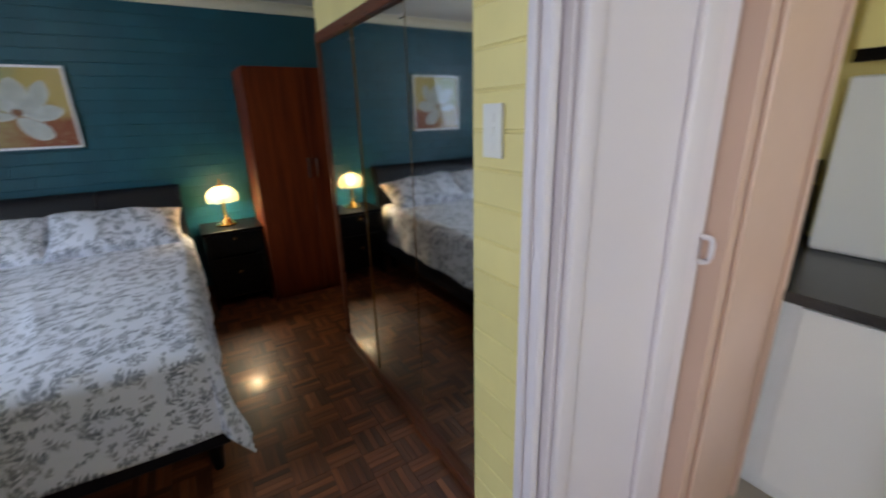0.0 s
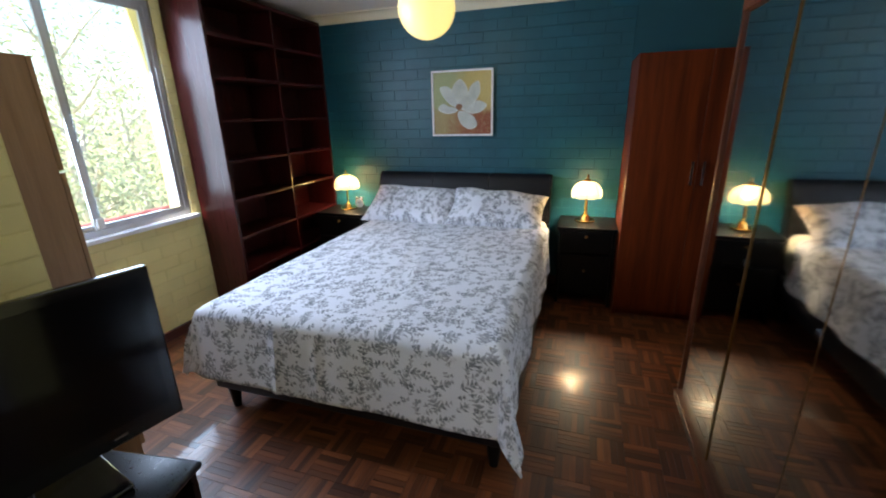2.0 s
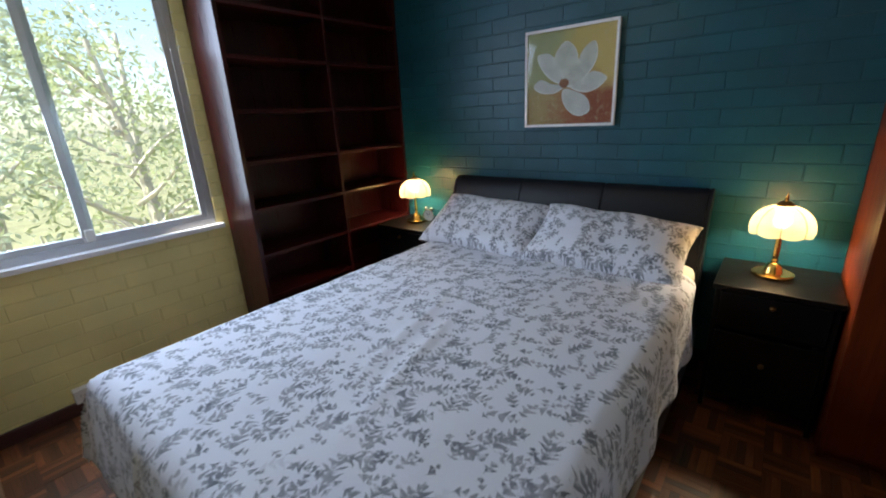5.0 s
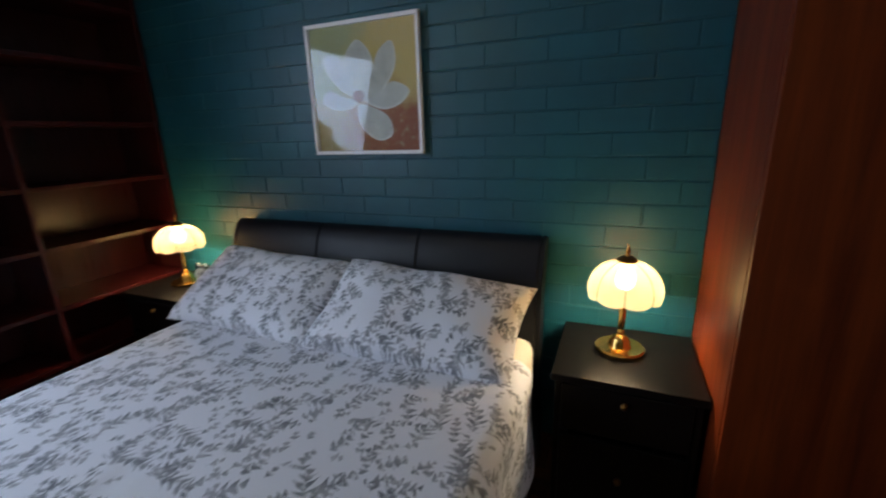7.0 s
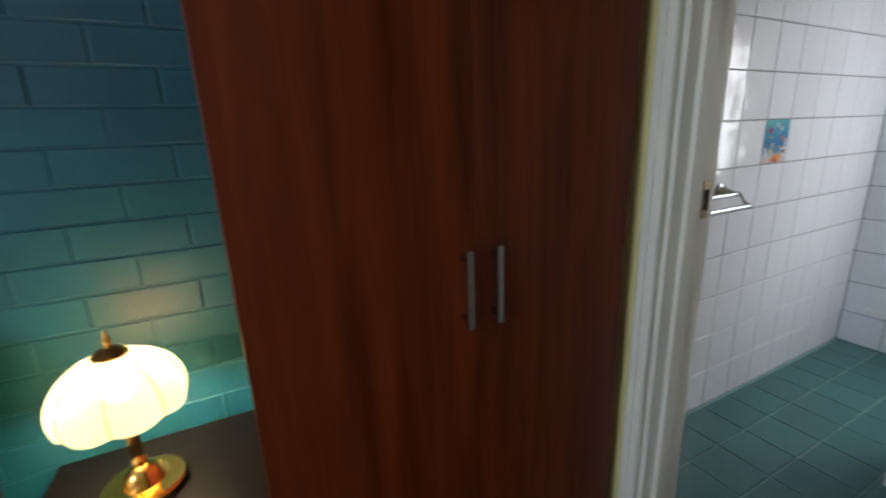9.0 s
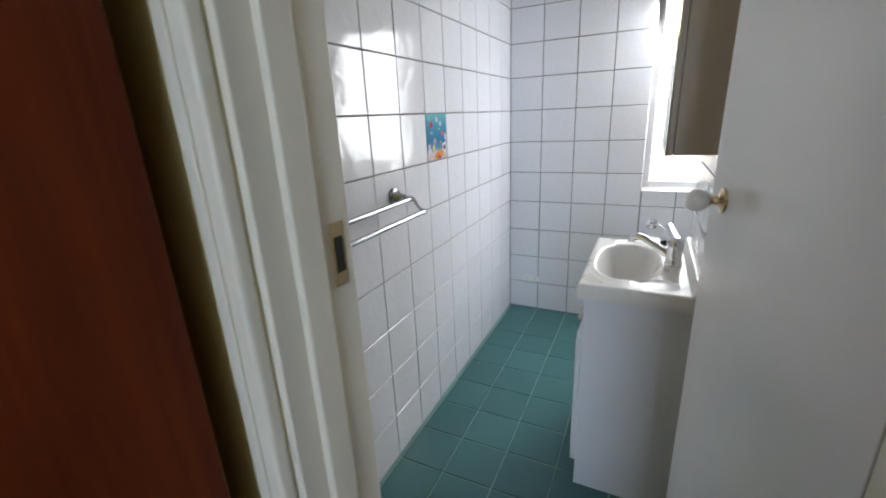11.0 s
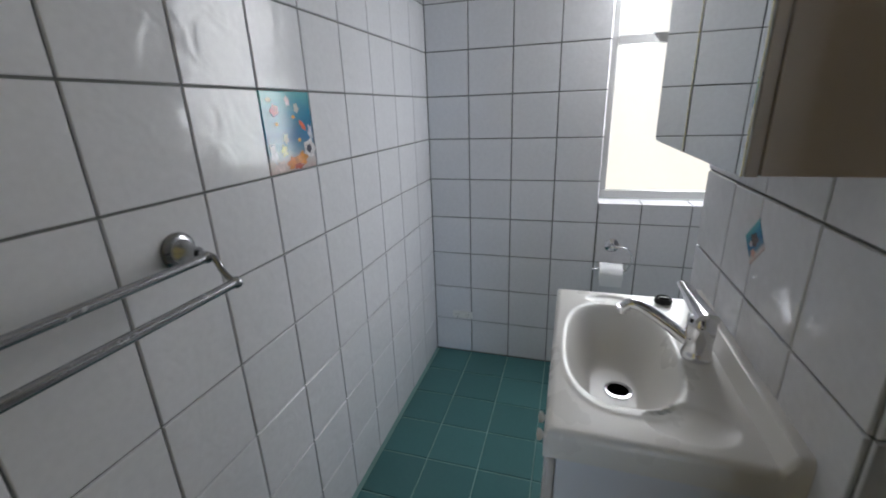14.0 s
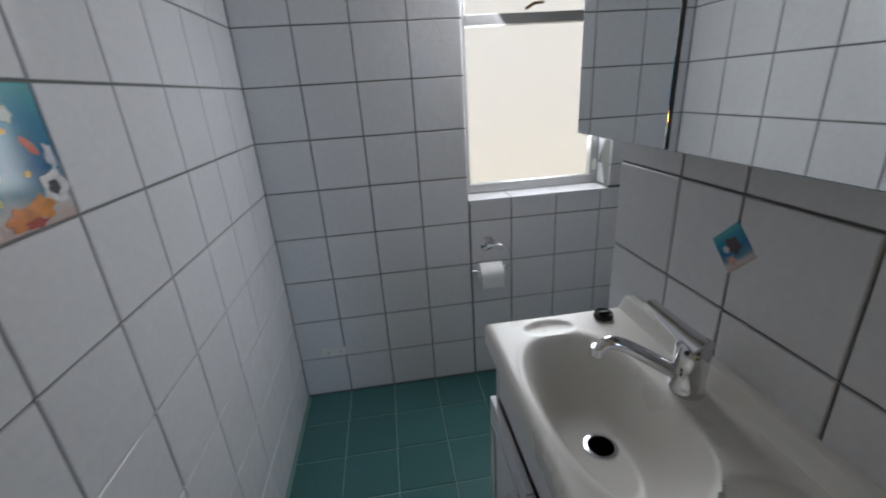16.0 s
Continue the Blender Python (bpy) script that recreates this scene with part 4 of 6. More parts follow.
def pendant():
    cx, cy, cz, r = 0.114, -1.23, 2.112, 0.166
    t = thing("pendant_light", cx, cy, CEIL, "lit round yellow glass globe hanging from the ceiling", "lamp")
    prof = [(0.035, cz + r * 0.97)] + [(r * math.cos(radians(a)), cz + r * math.sin(radians(a))) for a in range(72, -90, -9)] + [(0.004, cz - r)]
    g = part("globe", lathe(prof, cx, cy, 40, close=False), M_GLOBE, t, "lit yellow glass globe", smooth=True)
    g.visible_shadow = False
    part("cap", lathe([(0.045, cz + r * 0.95), (0.045, cz + r + 0.02), (0.02, cz + r + 0.035), (0.012, cz + r + 0.05)], cx, cy, 24), M_BRASS, t, smooth=True)
    part("cord", tube([(cx, cy, cz + r + 0.05), (cx, cy, CEIL - 0.03)], 0.004, 8), M_PLASTIC, t)
    part("ceiling_rose", lathe([(0.05, CEIL), (0.05, CEIL - 0.015), (0.02, CEIL - 0.03)], cx, cy, 24), M_PLASTIC, t, smooth=True)


pendant()


def television():
    # the screen stands along a line that leans a little away from the wall
    t = thing("television", -0.30, -3.35, 0.47, "black flat-screen television on its low stand", "television")
    m = pose(-0.205, -2.93, 0) @ pose(0, 0, 0, 0, 0, -13.5)
    w = 0.92

    def tv(name, b, mat, parent, bev=0.0, label=""):
        bm = box(*b, bev=bev)
        bmesh.ops.transform(bm, matrix=m, verts=bm.verts)
        return part(name, bm, mat, parent, label)
    tv("back_housing", (-0.075, -w + 0.02, 0.60, -0.032, -0.02, 1.09), M_BLACKP, t, 0.012)
    bz = tv("bezel", (-0.03, -w, 0.576, 0.0, 0.0, 1.107), M_BLACKP, t, 0.006, "glossy black bezel")
    tv("screen", (0.0005, -w + 0.035, 0.64, 0.002, -0.035, 1.072), M_SCREEN, bz, 0, "dark switched-off screen")
    tv("badge", (0.0005, -0.20, 0.602, 0.0018, -0.165, 0.610), M_STEEL, bz, 0, "small silver maker's mark")
    tv("neck", (-0.055, -w / 2 - 0.07, 0.50, -0.02, -w / 2 + 0.07, 0.60), M_BLACKP, t, 0.006)
    tv("foot", (-0.16, -w / 2 - 0.25, 0.481, 0.10, -w / 2 + 0.25, 0.499), M_BLACKP, t, 0.006)
    s = thing("television_stand", -0.2, -3.5, 0, "low black lacquered television stand", "stand")
    ms = pose(-0.06, -3.012, 0) @ pose(0, 0, 0, 0, 0, 9)

    def st(name, b, mat, parent, bev=0.0):
        bm = box(*b, bev=bev)
        bmesh.ops.transform(bm, matrix=ms, verts=bm.verts)
        return part(name, bm, mat, parent)
    st("top", (-0.40, -1.1, 0.455, 0.0, 0.0, 0.48), M_TVSTAND, s, 0.01)
    st("side_panel", (-0.38, -0.04, 0.0, -0.02, -0.015, 0.4545), M_TVSTAND, s, 0.003)
    st("side_panel", (-0.38, -1.085, 0.0, -0.02, -1.06, 0.4545), M_TVSTAND, s, 0.003)
    st("shelf", (-0.38, -1.059, 0.2, -0.03, -0.041, 0.22), M_TVSTAND, s)
    st("back_panel", (-0.38, -1.059, 0.04, -0.37, -0.041, 0.199), M_TVSTAND, s)


television()


def beech_cabinet():
    x0, x1, y0, y1, z1 = -1.48, -0.862, -2.965, -2.715, 1.76
    t = thing("tall_cabinet", (x0 + x1) / 2, -2.85, 0, "tall tan beech-laminate cabinet with upper and lower doors", "cabinet")
    part("side_panel", box(x1 - 0.018, y0, 0.0, x1, y1, z1, 0.002), M_BEECH, t)
    part("side_panel", box(x0, y0, 0.0, x0 + 0.018, y1, z1, 0.002), M_BEECH, t)
    part("top_panel", box(x0 + 0.0185, y0, z1 - 0.02, x1 - 0.0185, y1, z1 - 0.001), M_BEECH, t)
    part("bottom_panel", box(x0 + 0.0185, y0, 0.05, x1 - 0.0185, y1, 0.07), M_BEECH, t)
    part("back_panel", box(x0 + 0.0185, y0, 0.0701, x1 - 0.0185, y0 + 0.006, z1 - 0.0205), M_BEECH, t)
    for a, b in ((0.06, 1.345), (1.355, z1 - 0.002)):
        part("door", box(x0 + 0.001, y1 + 0.002, a, x1 - 0.001, y1 + 0.02, b, 0.002), M_BEECH, t)


beech_cabinet()


def outlet(name, m, label, w=0.115, h=0.07, d=0.03, n=2):
    t = thing(name, *m.translation, label, "socket")
    bm = box(-w / 2, -h / 2, 0, w / 2, h / 2, d, 0.004)
    bmesh.ops.transform(bm, matrix=m, verts=bm.verts)
    part("cover", bm, M_PLASTIC, t)
    for i in range(n):
        cx = -w / 4 + w / 2 * i
        # Black bars on the cover stand in for the shade inside the pin slots.
        for a, b in ((-0.007, 0.004), (0.007, 0.004), (0, -0.012)):
            bm = box(cx + a - 0.001, b - 0.004, d, cx + a + 0.001, b + 0.004, d + 0.0006)
            bmesh.ops.transform(bm, matrix=m, verts=bm.verts)
            part("pin_hole_shade", bm, M_BLACKP, t)
        bm = box(cx - 0.006, 0.014, d, cx + 0.006, 0.026, d + 0.004, 0.001)
        bmesh.ops.transform(bm, matrix=m, verts=bm.verts)
        part("rocker", bm, M_PLASTIC, t)


outlet("power_outlet", pose(-1.74, -2.30, 0.115, 90, 0, 90), "white double power outlet box low on the yellow wall", 0.13, 0.075, 0.05)


def light_switch():
    t = thing("light_switch", 1.462, -3.385, 1.40, "white three-gang light switch plate on yellow brick", "switch")
    part("plate", box(1.4485, -3.40, 1.405, 1.4575, -3.335, 1.52, 0.002), M_PLASTIC, t)
    for z in (1.433, 1.462, 1.491):
        part("rocker", box(1.4465, -3.377, z - 0.009, 1.4484, -3.358, z + 0.009, 0.001), M_PLASTIC, t)


light_switch()


def kitchen_door():
    d0 = thing("door_frame_kitchen", 1.5, -3.5, 0, "white painted moulded door frame beside yellow brick", "door frame", kind="structure")
    part("architrave", box(1.438, -3.548, 0, 1.4605, -3.482, 2.16, 0.006, 3), M_LILAC, d0)
    part("architrave_bead", box(1.426, -3.520, 0, 1.440, -3.494, 2.16, 0.006, 4), M_LILAC, d0, smooth=True)
    part("jamb", box(1.462, -3.515, 0, 1.60, -3.487, 2.10, 0.002), M_LILAC, d0)
    part("architrave", box(1.438, -4.43, 2.10, 1.4605, -3.549, 2.17, 0.006), M_LILAC, d0)
    part("architrave", box(1.438, -4.43, 0, 1.4605, -4.365, 2.099, 0.006), M_LILAC, d0)
    t = thing("door_kitchen", 1.56, -3.53, 0, "white panelled door standing open into the kitchen", "door", kind="structure")
    m = pose(1.475, -3.522, 0) @ pose(0, 0, 0, 0, 0, 2.0)

    def dp(name, b, mat, parent, bev=0.0, label="", seg=2):
        bm = box(*b, bev=bev, seg=seg)
        bmesh.ops.transform(bm, matrix=m, verts=bm.verts)
        return part(name, bm, mat, parent, label, smooth=bev > 0.005)
    dp("leaf", (0.0, -0.036, 0.01, 0.60, 0.0, 2.04), M_LILAC, t, 0.002)
    for x, w in ((0.012, 0.055), (0.40, 0.10)):
        dp("moulding", (x, -0.056, 0.10, x + w, -0.034, 1.96), M_LILAC, t, 0.0105, "rounded white moulding", 4)
    for z in (0.10, 1.91):
        dp("moulding", (0.068, -0.052, z, 0.399, -0.034, z + 0.05), M_LILAC, t, 0.008, "rounded white moulding", 4)
    hd = tube(arc([(0.585, -0.037, 1.155), (0.592, -0.062, 1.15), (0.594, -0.066, 1.115), (0.592, -0.060, 1.085), (0.585, -0.037, 1.08)], 5), 0.008, 10)
    bmesh.ops.transform(hd, matrix=m, verts=hd.verts)
    part("handle", hd, M_LILAC, t, "white curved pull handle", smooth=True)


kitchen_door()


def kitchen():
    t = thing("kitchen_cabinet", 2.95, -4.6, 0, "white kitchen base cabinet seen past the door", "cabinet")
    part("body", box(2.57, -6.0, 0.1, 3.345, -3.01, 0.86), M_WHITE, t)
    part("plinth", box(2.63, -6.0, 0.0, 3.345, -3.01, 0.099), M_WHITE, t)
    for k in range(4):
        part("door", box(2.55, -4.22 - 0.58 * k, 0.12, 2.569, -3.66 - 0.58 * k, 0.845, 0.003), M_WHITE, t)
    tagged(part("worktop", box(2.52, -6.0, 0.861, 3.345, -3.01, 0.90, 0.004), M_STONE), "dark speckled stone kitchen worktop", "worktop")
    p = thing("pantry_cupboard", 2.8, -3.3, 0, "tall pinkish-beige laminate cupboard end beside the kitchen door", "cupboard")
    part("body", box(2.085, -3.598, 0.0, 2.53, -3.285, 2.3, 0.003), M_PINK, p)
    part("edge_strip", box(2.13, -3.612, 0.0, 2.20, -3.599, 2.3, 0.006), M_PINK, p)
    part("edge_strip", box(2.50, -3.612, 0.0, 2.532, -3.599, 2.3, 0.003), M_PINK, p)
    f = thing("white_appliance", 3.2, -3.9, 0.9, "tall white appliance standing on the dark worktop", "appliance")
    part("body", box(3.12, -4.40, 0.901, 3.34, -3.47, 1.60, 0.012), M_WHITE, f)
    part("door", box(3.10, -4.395, 0.915, 3.1195, -3.475, 1.595, 0.006), M_WHITE, f)
    k = thing("coffee_maker", 3.18, -3.36, 0.9, "small black coffee maker on the dark worktop", "appliance")
    part("foot", box(3.08, -3.42, 0.901, 3.26, -3.28, 0.935, 0.008), M_BLACKP, k)
    part("column", box(3.19, -3.42, 0.936, 3.26, -3.28, 1.16, 0.008), M_BLACKP, k)
    part("head", box(3.08, -3.42, 1.161, 3.26, -3.28, 1.27, 0.012), M_BLACKP, k)
    part("jug", lathe([(0.0, 0.937), (0.045, 0.937), (0.05, 0.95), (0.048, 1.04), (0.035, 1.07), (0.0, 1.071)], 3.13, -3.35, 22, close=False), M_BLACKP, k, smooth=True)
    c = thing("wall_cupboard", 3.2, -4.5, 1.65, "pale yellow kitchen wall cupboard", "cupboard")
    part("body", box(3.06, -6.0, 1.69, 3.345, -3.48, 2.3, 0.003), M_YEL, c)
    # The dark strip puts the shade below the cupboard into its colour.
    part("underside_shade", box(3.06, -6.0, 1.645, 3.08, -3.48, 1.689), M_BLACKW, c, "dark strip for the shade under the cupboard")


kitchen()


# ---- outdoors ----
tagged(part("ground", box(-900, -900, -3.3, 900, 900, -3.2), M_GRASS), "dry grassy ground below the windows", "ground", kind="structure")


def gum_tree(x, y, h, crown, seed, mat, n):
    rng = random.Random(seed)
    t = thing("gum_tree", x, y, -3.2, "sunlit pale-barked gum tree with loose green foliage", "tree", "trees outside the window")
    top = Vector((x + rng.uniform(-0.5, 0.5), y + rng.uniform(-0.5, 0.5), -3.2 + h * 0.75))
    base = Vector((x, y, -3.2))
    mid = base.lerp(top, 0.45) + Vector((rng.uniform(-0.4, 0.4), rng.uniform(-0.4, 0.4), 0))
    line = arc([base, mid, top], 8)
    part("trunk", tube(line, [0.20 * (1 - 0.75 * i / (len(line) - 1)) for i in range(len(line))], 9), M_BARK, t, smooth=True)
    tips = []
    for k in range(11):
        a, f = rng.uniform(0, 6.28), rng.uniform(0.28, 0.95)
        s = base.lerp(top, f)
        e = s + Vector((math.cos(a), math.sin(a), rng.uniform(0.2, 0.9))) * crown * rng.uniform(0.5, 1.0)
        ln = arc([s, s.lerp(e, 0.5) + Vector((0, 0, rng.uniform(-0.2, 0.3))), e], 5)
        part("limb", tube(ln, [0.06 * (1 - 0.8 * i / (len(ln) - 1)) for i in range(len(ln))], 6), M_BARK, t, smooth=True)
        tips += [e, s.lerp(e, 0.7)]
    verts, faces = [], []
    for k in range(n):
        c = rng.choice(tips) + Vector((rng.gauss(0, 1), rng.gauss(0, 1), rng.gauss(0, 0.7))) * crown * 0.24
        d = Vector((rng.gauss(0, 1), rng.gauss(0, 1), rng.gauss(-0.4, 0.8))).normalized()
        sd = d.cross(Vector((rng.gauss(0, 1), rng.gauss(0, 1), rng.gauss(0, 1)))).normalized()
        l, w = rng.uniform(0.06, 0.11), rng.uniform(0.022, 0.04)
        i = len(verts)
        verts += [c, c + d * l + sd * w, c + d * l * 2, c + d * l - sd * w]
        faces.append((i, i + 1, i + 2, i + 3))
    me = bpy.data.meshes.new("crown")
    me.from_pydata([tuple(v) for v in verts], [], faces)
    me.materials.append(mat)
    ob = new("crown", me)
    ob.parent, ob.matrix_parent_inverse = t, t.matrix_basis.inverted()
    tagged(ob, kind="stuff")


for i, (x, y, h, cr) in enumerate(((-8.2, -3.0, 7.5, 1.9), (-9.6, 0.4, 8.5, 2.2), (-10.6, 3.6, 8.0, 2.3), (-12.5, -5.0, 9.5, 2.6), (-13.0, 1.6, 9.5, 2.8), (-14.5, 6.0, 10.0, 3.0), (-15.0, -1.8, 10.5, 3.0), (-9.6, 7.0, 7.0, 2.1), (-18, 10, 11, 3.6))):
    gum_tree(x, y, h, cr, 40 + i, M_LEAF if i % 2 else M_LEAF2, 2600)


def balcony_rail():
    t = thing("balcony_rail", -3.2, -1.5, -0.1, "pink painted metal balcony rail outside the window", "railing")
    part("top_bar", tube([(-3.3, -4.5, 0.62), (-3.3, 1.5, 0.62)], 0.022, 10), M_RAIL, t)
    part("bottom_bar", tube([(-3.3, -4.5, -0.05), (-3.3, 1.5, -0.05)], 0.018, 10), M_RAIL, t)
    for k in range(26):
        y = -4.4 + 0.23 * k
        part("baluster", tube([(-3.3, y, -0.05), (-3.3, y, 0.72)], 0.007, 6), M_ALU, t)
    for y in (-4.4, -1.4, 1.4):
        part("post", tube([(-3.3, y, -3.2), (-3.3, y, 0.62)], 0.03, 8), M_RAIL, t)


balcony_rail()
nb = thing("neighbour_house", 10, -2, -3.2, "sunlit pale pink rendered house wall opposite the bathroom", "house")
part("wall", box(11.0, -12, -3.2, 11.2, 9, 6.4), M_RENDER, nb)
part("roof", extrude_profile([(10.6, 6.4), (15.5, 6.4), (13.0, 8.0)], "y", -12.3, 9.3), plain("terracotta_roof", (0.30, 0.11, 0.06), 0.8, vary=0.2), nb)
part("gutter", box(10.5, -12.3, 6.3, 10.6, 9.3, 6.4, 0.01), M_WHITE, nb)
part("back_wall", box(15.0, -12, -3.2, 15.2, 9, 6.4), M_RENDER, nb)

# ---- bathroom things ----
def bathroom_door():
    f = thing("door_frame_bathroom", BX0, -0.9, 0, "cream gloss painted timber door frame of the bathroom", "door frame", kind="structure")
    for y0, y1 in ((-0.614, -0.566), (BY1 - 0.06, BY1 + 0.002)):
        part("architrave", box(2.216, y0, 0, 2.2385, y1, 2.12, 0.006, 3), M_JAMB, f)
        part("architrave_bead", box(2.212, y0 + 0.022, 0, 2.2157, y0 + 0.040, 2.12, 0.0015), M_JAMB, f)
    part("architrave", box(2.216, BY1 - 0.06, 2.121, 2.2385, -0.552, 2.18, 0.006, 3), M_JAMB, f)
    part("jamb", box(2.2405, -0.624, 0, 2.395, BY0, 2.06, 0.002), M_JAMB, f)
    part("jamb", box(2.2405, BY1, 0, 2.375, BY1 + 0.012, 2.06, 0.002), M_JAMB, f)
    part("door_stop", box(2.28, -0.638, 0, 2.325, -0.6245, 2.05, 0.003), M_JAMB, f)
    part("strike_plate", box(2.352, -0.6262, 1.18, 2.378, -0.6242, 1.27, 0.001), M_PALEBRASS, f, "dark worn metal strike plate")
    # Thin black plate in place of a recess, dark as its shade.
    part("strike_hole_shade", box(2.357, -0.6272, 1.20, 2.373, -0.6266, 1.25), M_BLACKP, f)
    t = thing("door_bathroom", 2.29, -1.225, 0, "white painted bathroom door standing open with a porcelain knob", "door", kind="structure")
    m = pose(2.382, -1.205, 0) @ pose(0, 0, 0, 0, 0, 8.0)

    def dp(name, bm, mat, label="", parent=None, smooth=False):
        bmesh.ops.transform(bm, matrix=m, verts=bm.verts)
        return part(name, bm, mat, parent or t, label, smooth)
    dp("leaf", box(0, -0.036, 0.012, 0.60, 0.0, 2.04, 0.002), M_DOOR)
    for s in (1, -1):
        y = 0.0 if s > 0 else -0.036
        a = lathe([(0.0, 0.0), (0.025, 0.0), (0.024, 0.004), (0.015, 0.008), (0.009, 0.011), (0.008, 0.020), (0.011, 0.024), (0.011, 0.028), (0.0, 0.029)], 0, 0, 24, close=False)
        bmesh.ops.transform(a, matrix=pose(0.518, y, 1.218, -90 * s, 0, 0), verts=a.verts)
        k = dp("knob_rose", a, M_PALEBRASS, "aged brass rose and neck", smooth=True)
        b = lathe([(0.0, 0.025), (0.010, 0.0255), (0.0165, 0.031), (0.021, 0.040), (0.022, 0.048), (0.0195, 0.057), (0.0115, 0.064), (0.0, 0.066)], 0, 0, 28, close=False)
        bmesh.ops.transform(b, matrix=pose(0.518, y, 1.218, -90 * s, 0, 0), verts=b.verts)
        dp("knob", b, M_PLASTIC, "white porcelain knob", k, True)


bathroom_door()


def vanity():
    t = thing("vanity_unit", 3.57, -1.0, 0, "white vanity cabinet with two doors under the basin", "vanity")
    x0, x1, yf = 3.30, 3.852, -0.842
    part("side_panel", box(x0, -1.183, 0.0, x0 + 0.016, yf + 0.0, 0.797, 0.0015), M_VAN, t)
    part("side_panel", box(x1 - 0.016, -1.183, 0.0, x1, yf, 0.797, 0.0015), M_VAN, t)
    part("back_panel", box(x0 + 0.017, -1.183, 0.1, x1 - 0.017, -1.175, 0.797), M_VAN, t)
    part("bottom_panel", box(x0 + 0.017, -1.174, 0.11, x1 - 0.017, yf - 0.002, 0.126), M_VAN, t)
    part("kickboard", box(x0 + 0.017, yf - 0.065, 0.0, x1 - 0.017, yf - 0.05, 0.109), M_VAN, t)
    part("top_rail", box(x0 + 0.017, yf - 0.018, 0.66, x1 - 0.017, yf - 0.002, 0.797), M_VAN, t)
    for a, b, k in ((x0 + 0.001, 3.574, 3.545), (3.578, x1 - 0.001, 3.607)):
        d = part("door", box(a, yf + 0.001, 0.112, b, yf + 0.018, 0.652, 0.002), M_VAN, t)
        c = (a + b) / 2
        for q in ((a + 0.035, 0.15, a + 0.05, 0.61), (b - 0.05, 0.15, b - 0.035, 0.61), (a + 0.051, 0.15, b - 0.051, 0.165), (a + 0.051, 0.595, b - 0.051, 0.61)):
            part("moulding", box(q[0], yf + 0.0185, q[1], q[2], yf + 0.024, q[3], 0.002), M_VAN, d)
        kb = lathe([(0.0, 0), (0.006, 0), (0.006, 0.012), (0.014, 0.018), (0.014, 0.026), (0.0, 0.029)], 0, 0, 18, close=False)
        bmesh.ops.transform(kb, matrix=pose(k, yf + 0.018, 0.60, -90, 0, 0), verts=kb.verts)
        part("knob", kb, M_CERAM, d, "small round cream knob", smooth=True)

    # moulded top with its bowl, soap hollows, tap ledge and upstand
    bx0, bx1, by0, by1 = 3.275, 3.868, -1.186, -0.820
    zt = 0.85
    nx, ny = 132, 88

    def height(x, y):
        z = zt
        u, v = (x - 3.575) / 0.212, (y + 0.960) / 0.114
        r = (abs(u) ** 2.6 + abs(v) ** 2.6) ** (1 / 2.6)
        if r < 1.0:
            q = min(1.0, 1.25 * (1 - r ** 1.8))
            z -= 0.120 * q * q * (3 - 2 * q) + 0.016 * max(0, 0.5 - math.hypot((x - 3.59) / 0.3, (y + 0.972) / 0.2))
        elif r < 1.10:
            z += 0.001 * math.sin((r - 1.0) / 0.10 * math.pi)
        for cx, cy, ra, rb in ((3.352, -1.05, 0.05, 0.072), (3.812, -0.955, 0.032, 0.058)):
            q = math.hypot((x - cx) / ra, (y - cy) / rb)
            if q < 1 and r > 1.0:
                z -= 0.007 * (1 - q ** 4)
        if y < -1.150:
            z += 0.030 * min(1, (-1.150 - y) / 0.016)
        e = min(x - bx0, bx1 - x, by1 - y)
        if e < 0.012:
            z -= 0.012 * (1 - math.sqrt(max(0, 1 - (1 - e / 0.012) ** 2)))
        return z
    bm = bmesh.new()
    g = [[bm.verts.new((bx0 + (bx1 - bx0) * i / nx, by0 + (by1 - by0) * j / ny, 0)) for j in range(ny + 1)] for i in range(nx + 1)]
    for row in g:
        for v in row:
            v.co.z = height(v.co.x, v.co.y)
    for i in range(nx):
        for j in range(ny):
            bm.faces.new((g[i][j], g[i + 1][j], g[i + 1][j + 1], g[i][j + 1]))
    rim = [g[i][0] for i in range(nx + 1)] + [g[nx][j] for j in range(1, ny + 1)] + [g[i][ny] for i in range(nx - 1, -1, -1)] + [g[0][j] for j in range(ny - 1, 0, -1)]
    low = [bm.verts.new((v.co.x, v.co.y, 0.7985)) for v in rim]
    for k in range(len(rim)):
        bm.faces.new((rim[k], low[k], low[(k + 1) % len(rim)], rim[(k + 1) % len(rim)]))
    bmesh.ops.recalc_face_normals(bm, faces=bm.faces)
    b = part("basin", bm, M_CERAM, smooth=True)
    tagged(b, "cream moulded vanity top with an oval basin", "basin")
    # waste
    dx, dy = 3.590, -0.972
    dz = height(dx, dy)
    w = thing("basin_waste", dx, dy, dz, "chrome basin waste with a black disc for its hole's shade", "drain")
    part("flange", lathe([(0.0235, dz + 0.0015), (0.025, dz + 0.0055), (0.031, dz + 0.005), (0.033, dz + 0.001)], dx, dy, 30, close=False), M_CHROME, w, smooth=True)
    # No hollow here: the disc's black colour gives the drain hole its shade.
    part("drain_shade_disc", lathe([(0.0, dz + 0.0042), (0.0238, dz + 0.0042)], dx, dy, 30, close=False), M_DARK, w, "flat black disc for the shade in the drain hole")
    p = lathe([(0.0, zt + 0.0005), (0.021, zt + 0.0005), (0.022, zt + 0.006), (0.019, zt + 0.014), (0.016, zt + 0.009), (0.0, zt + 0.009)], 3.826, -1.092, 26, close=False)
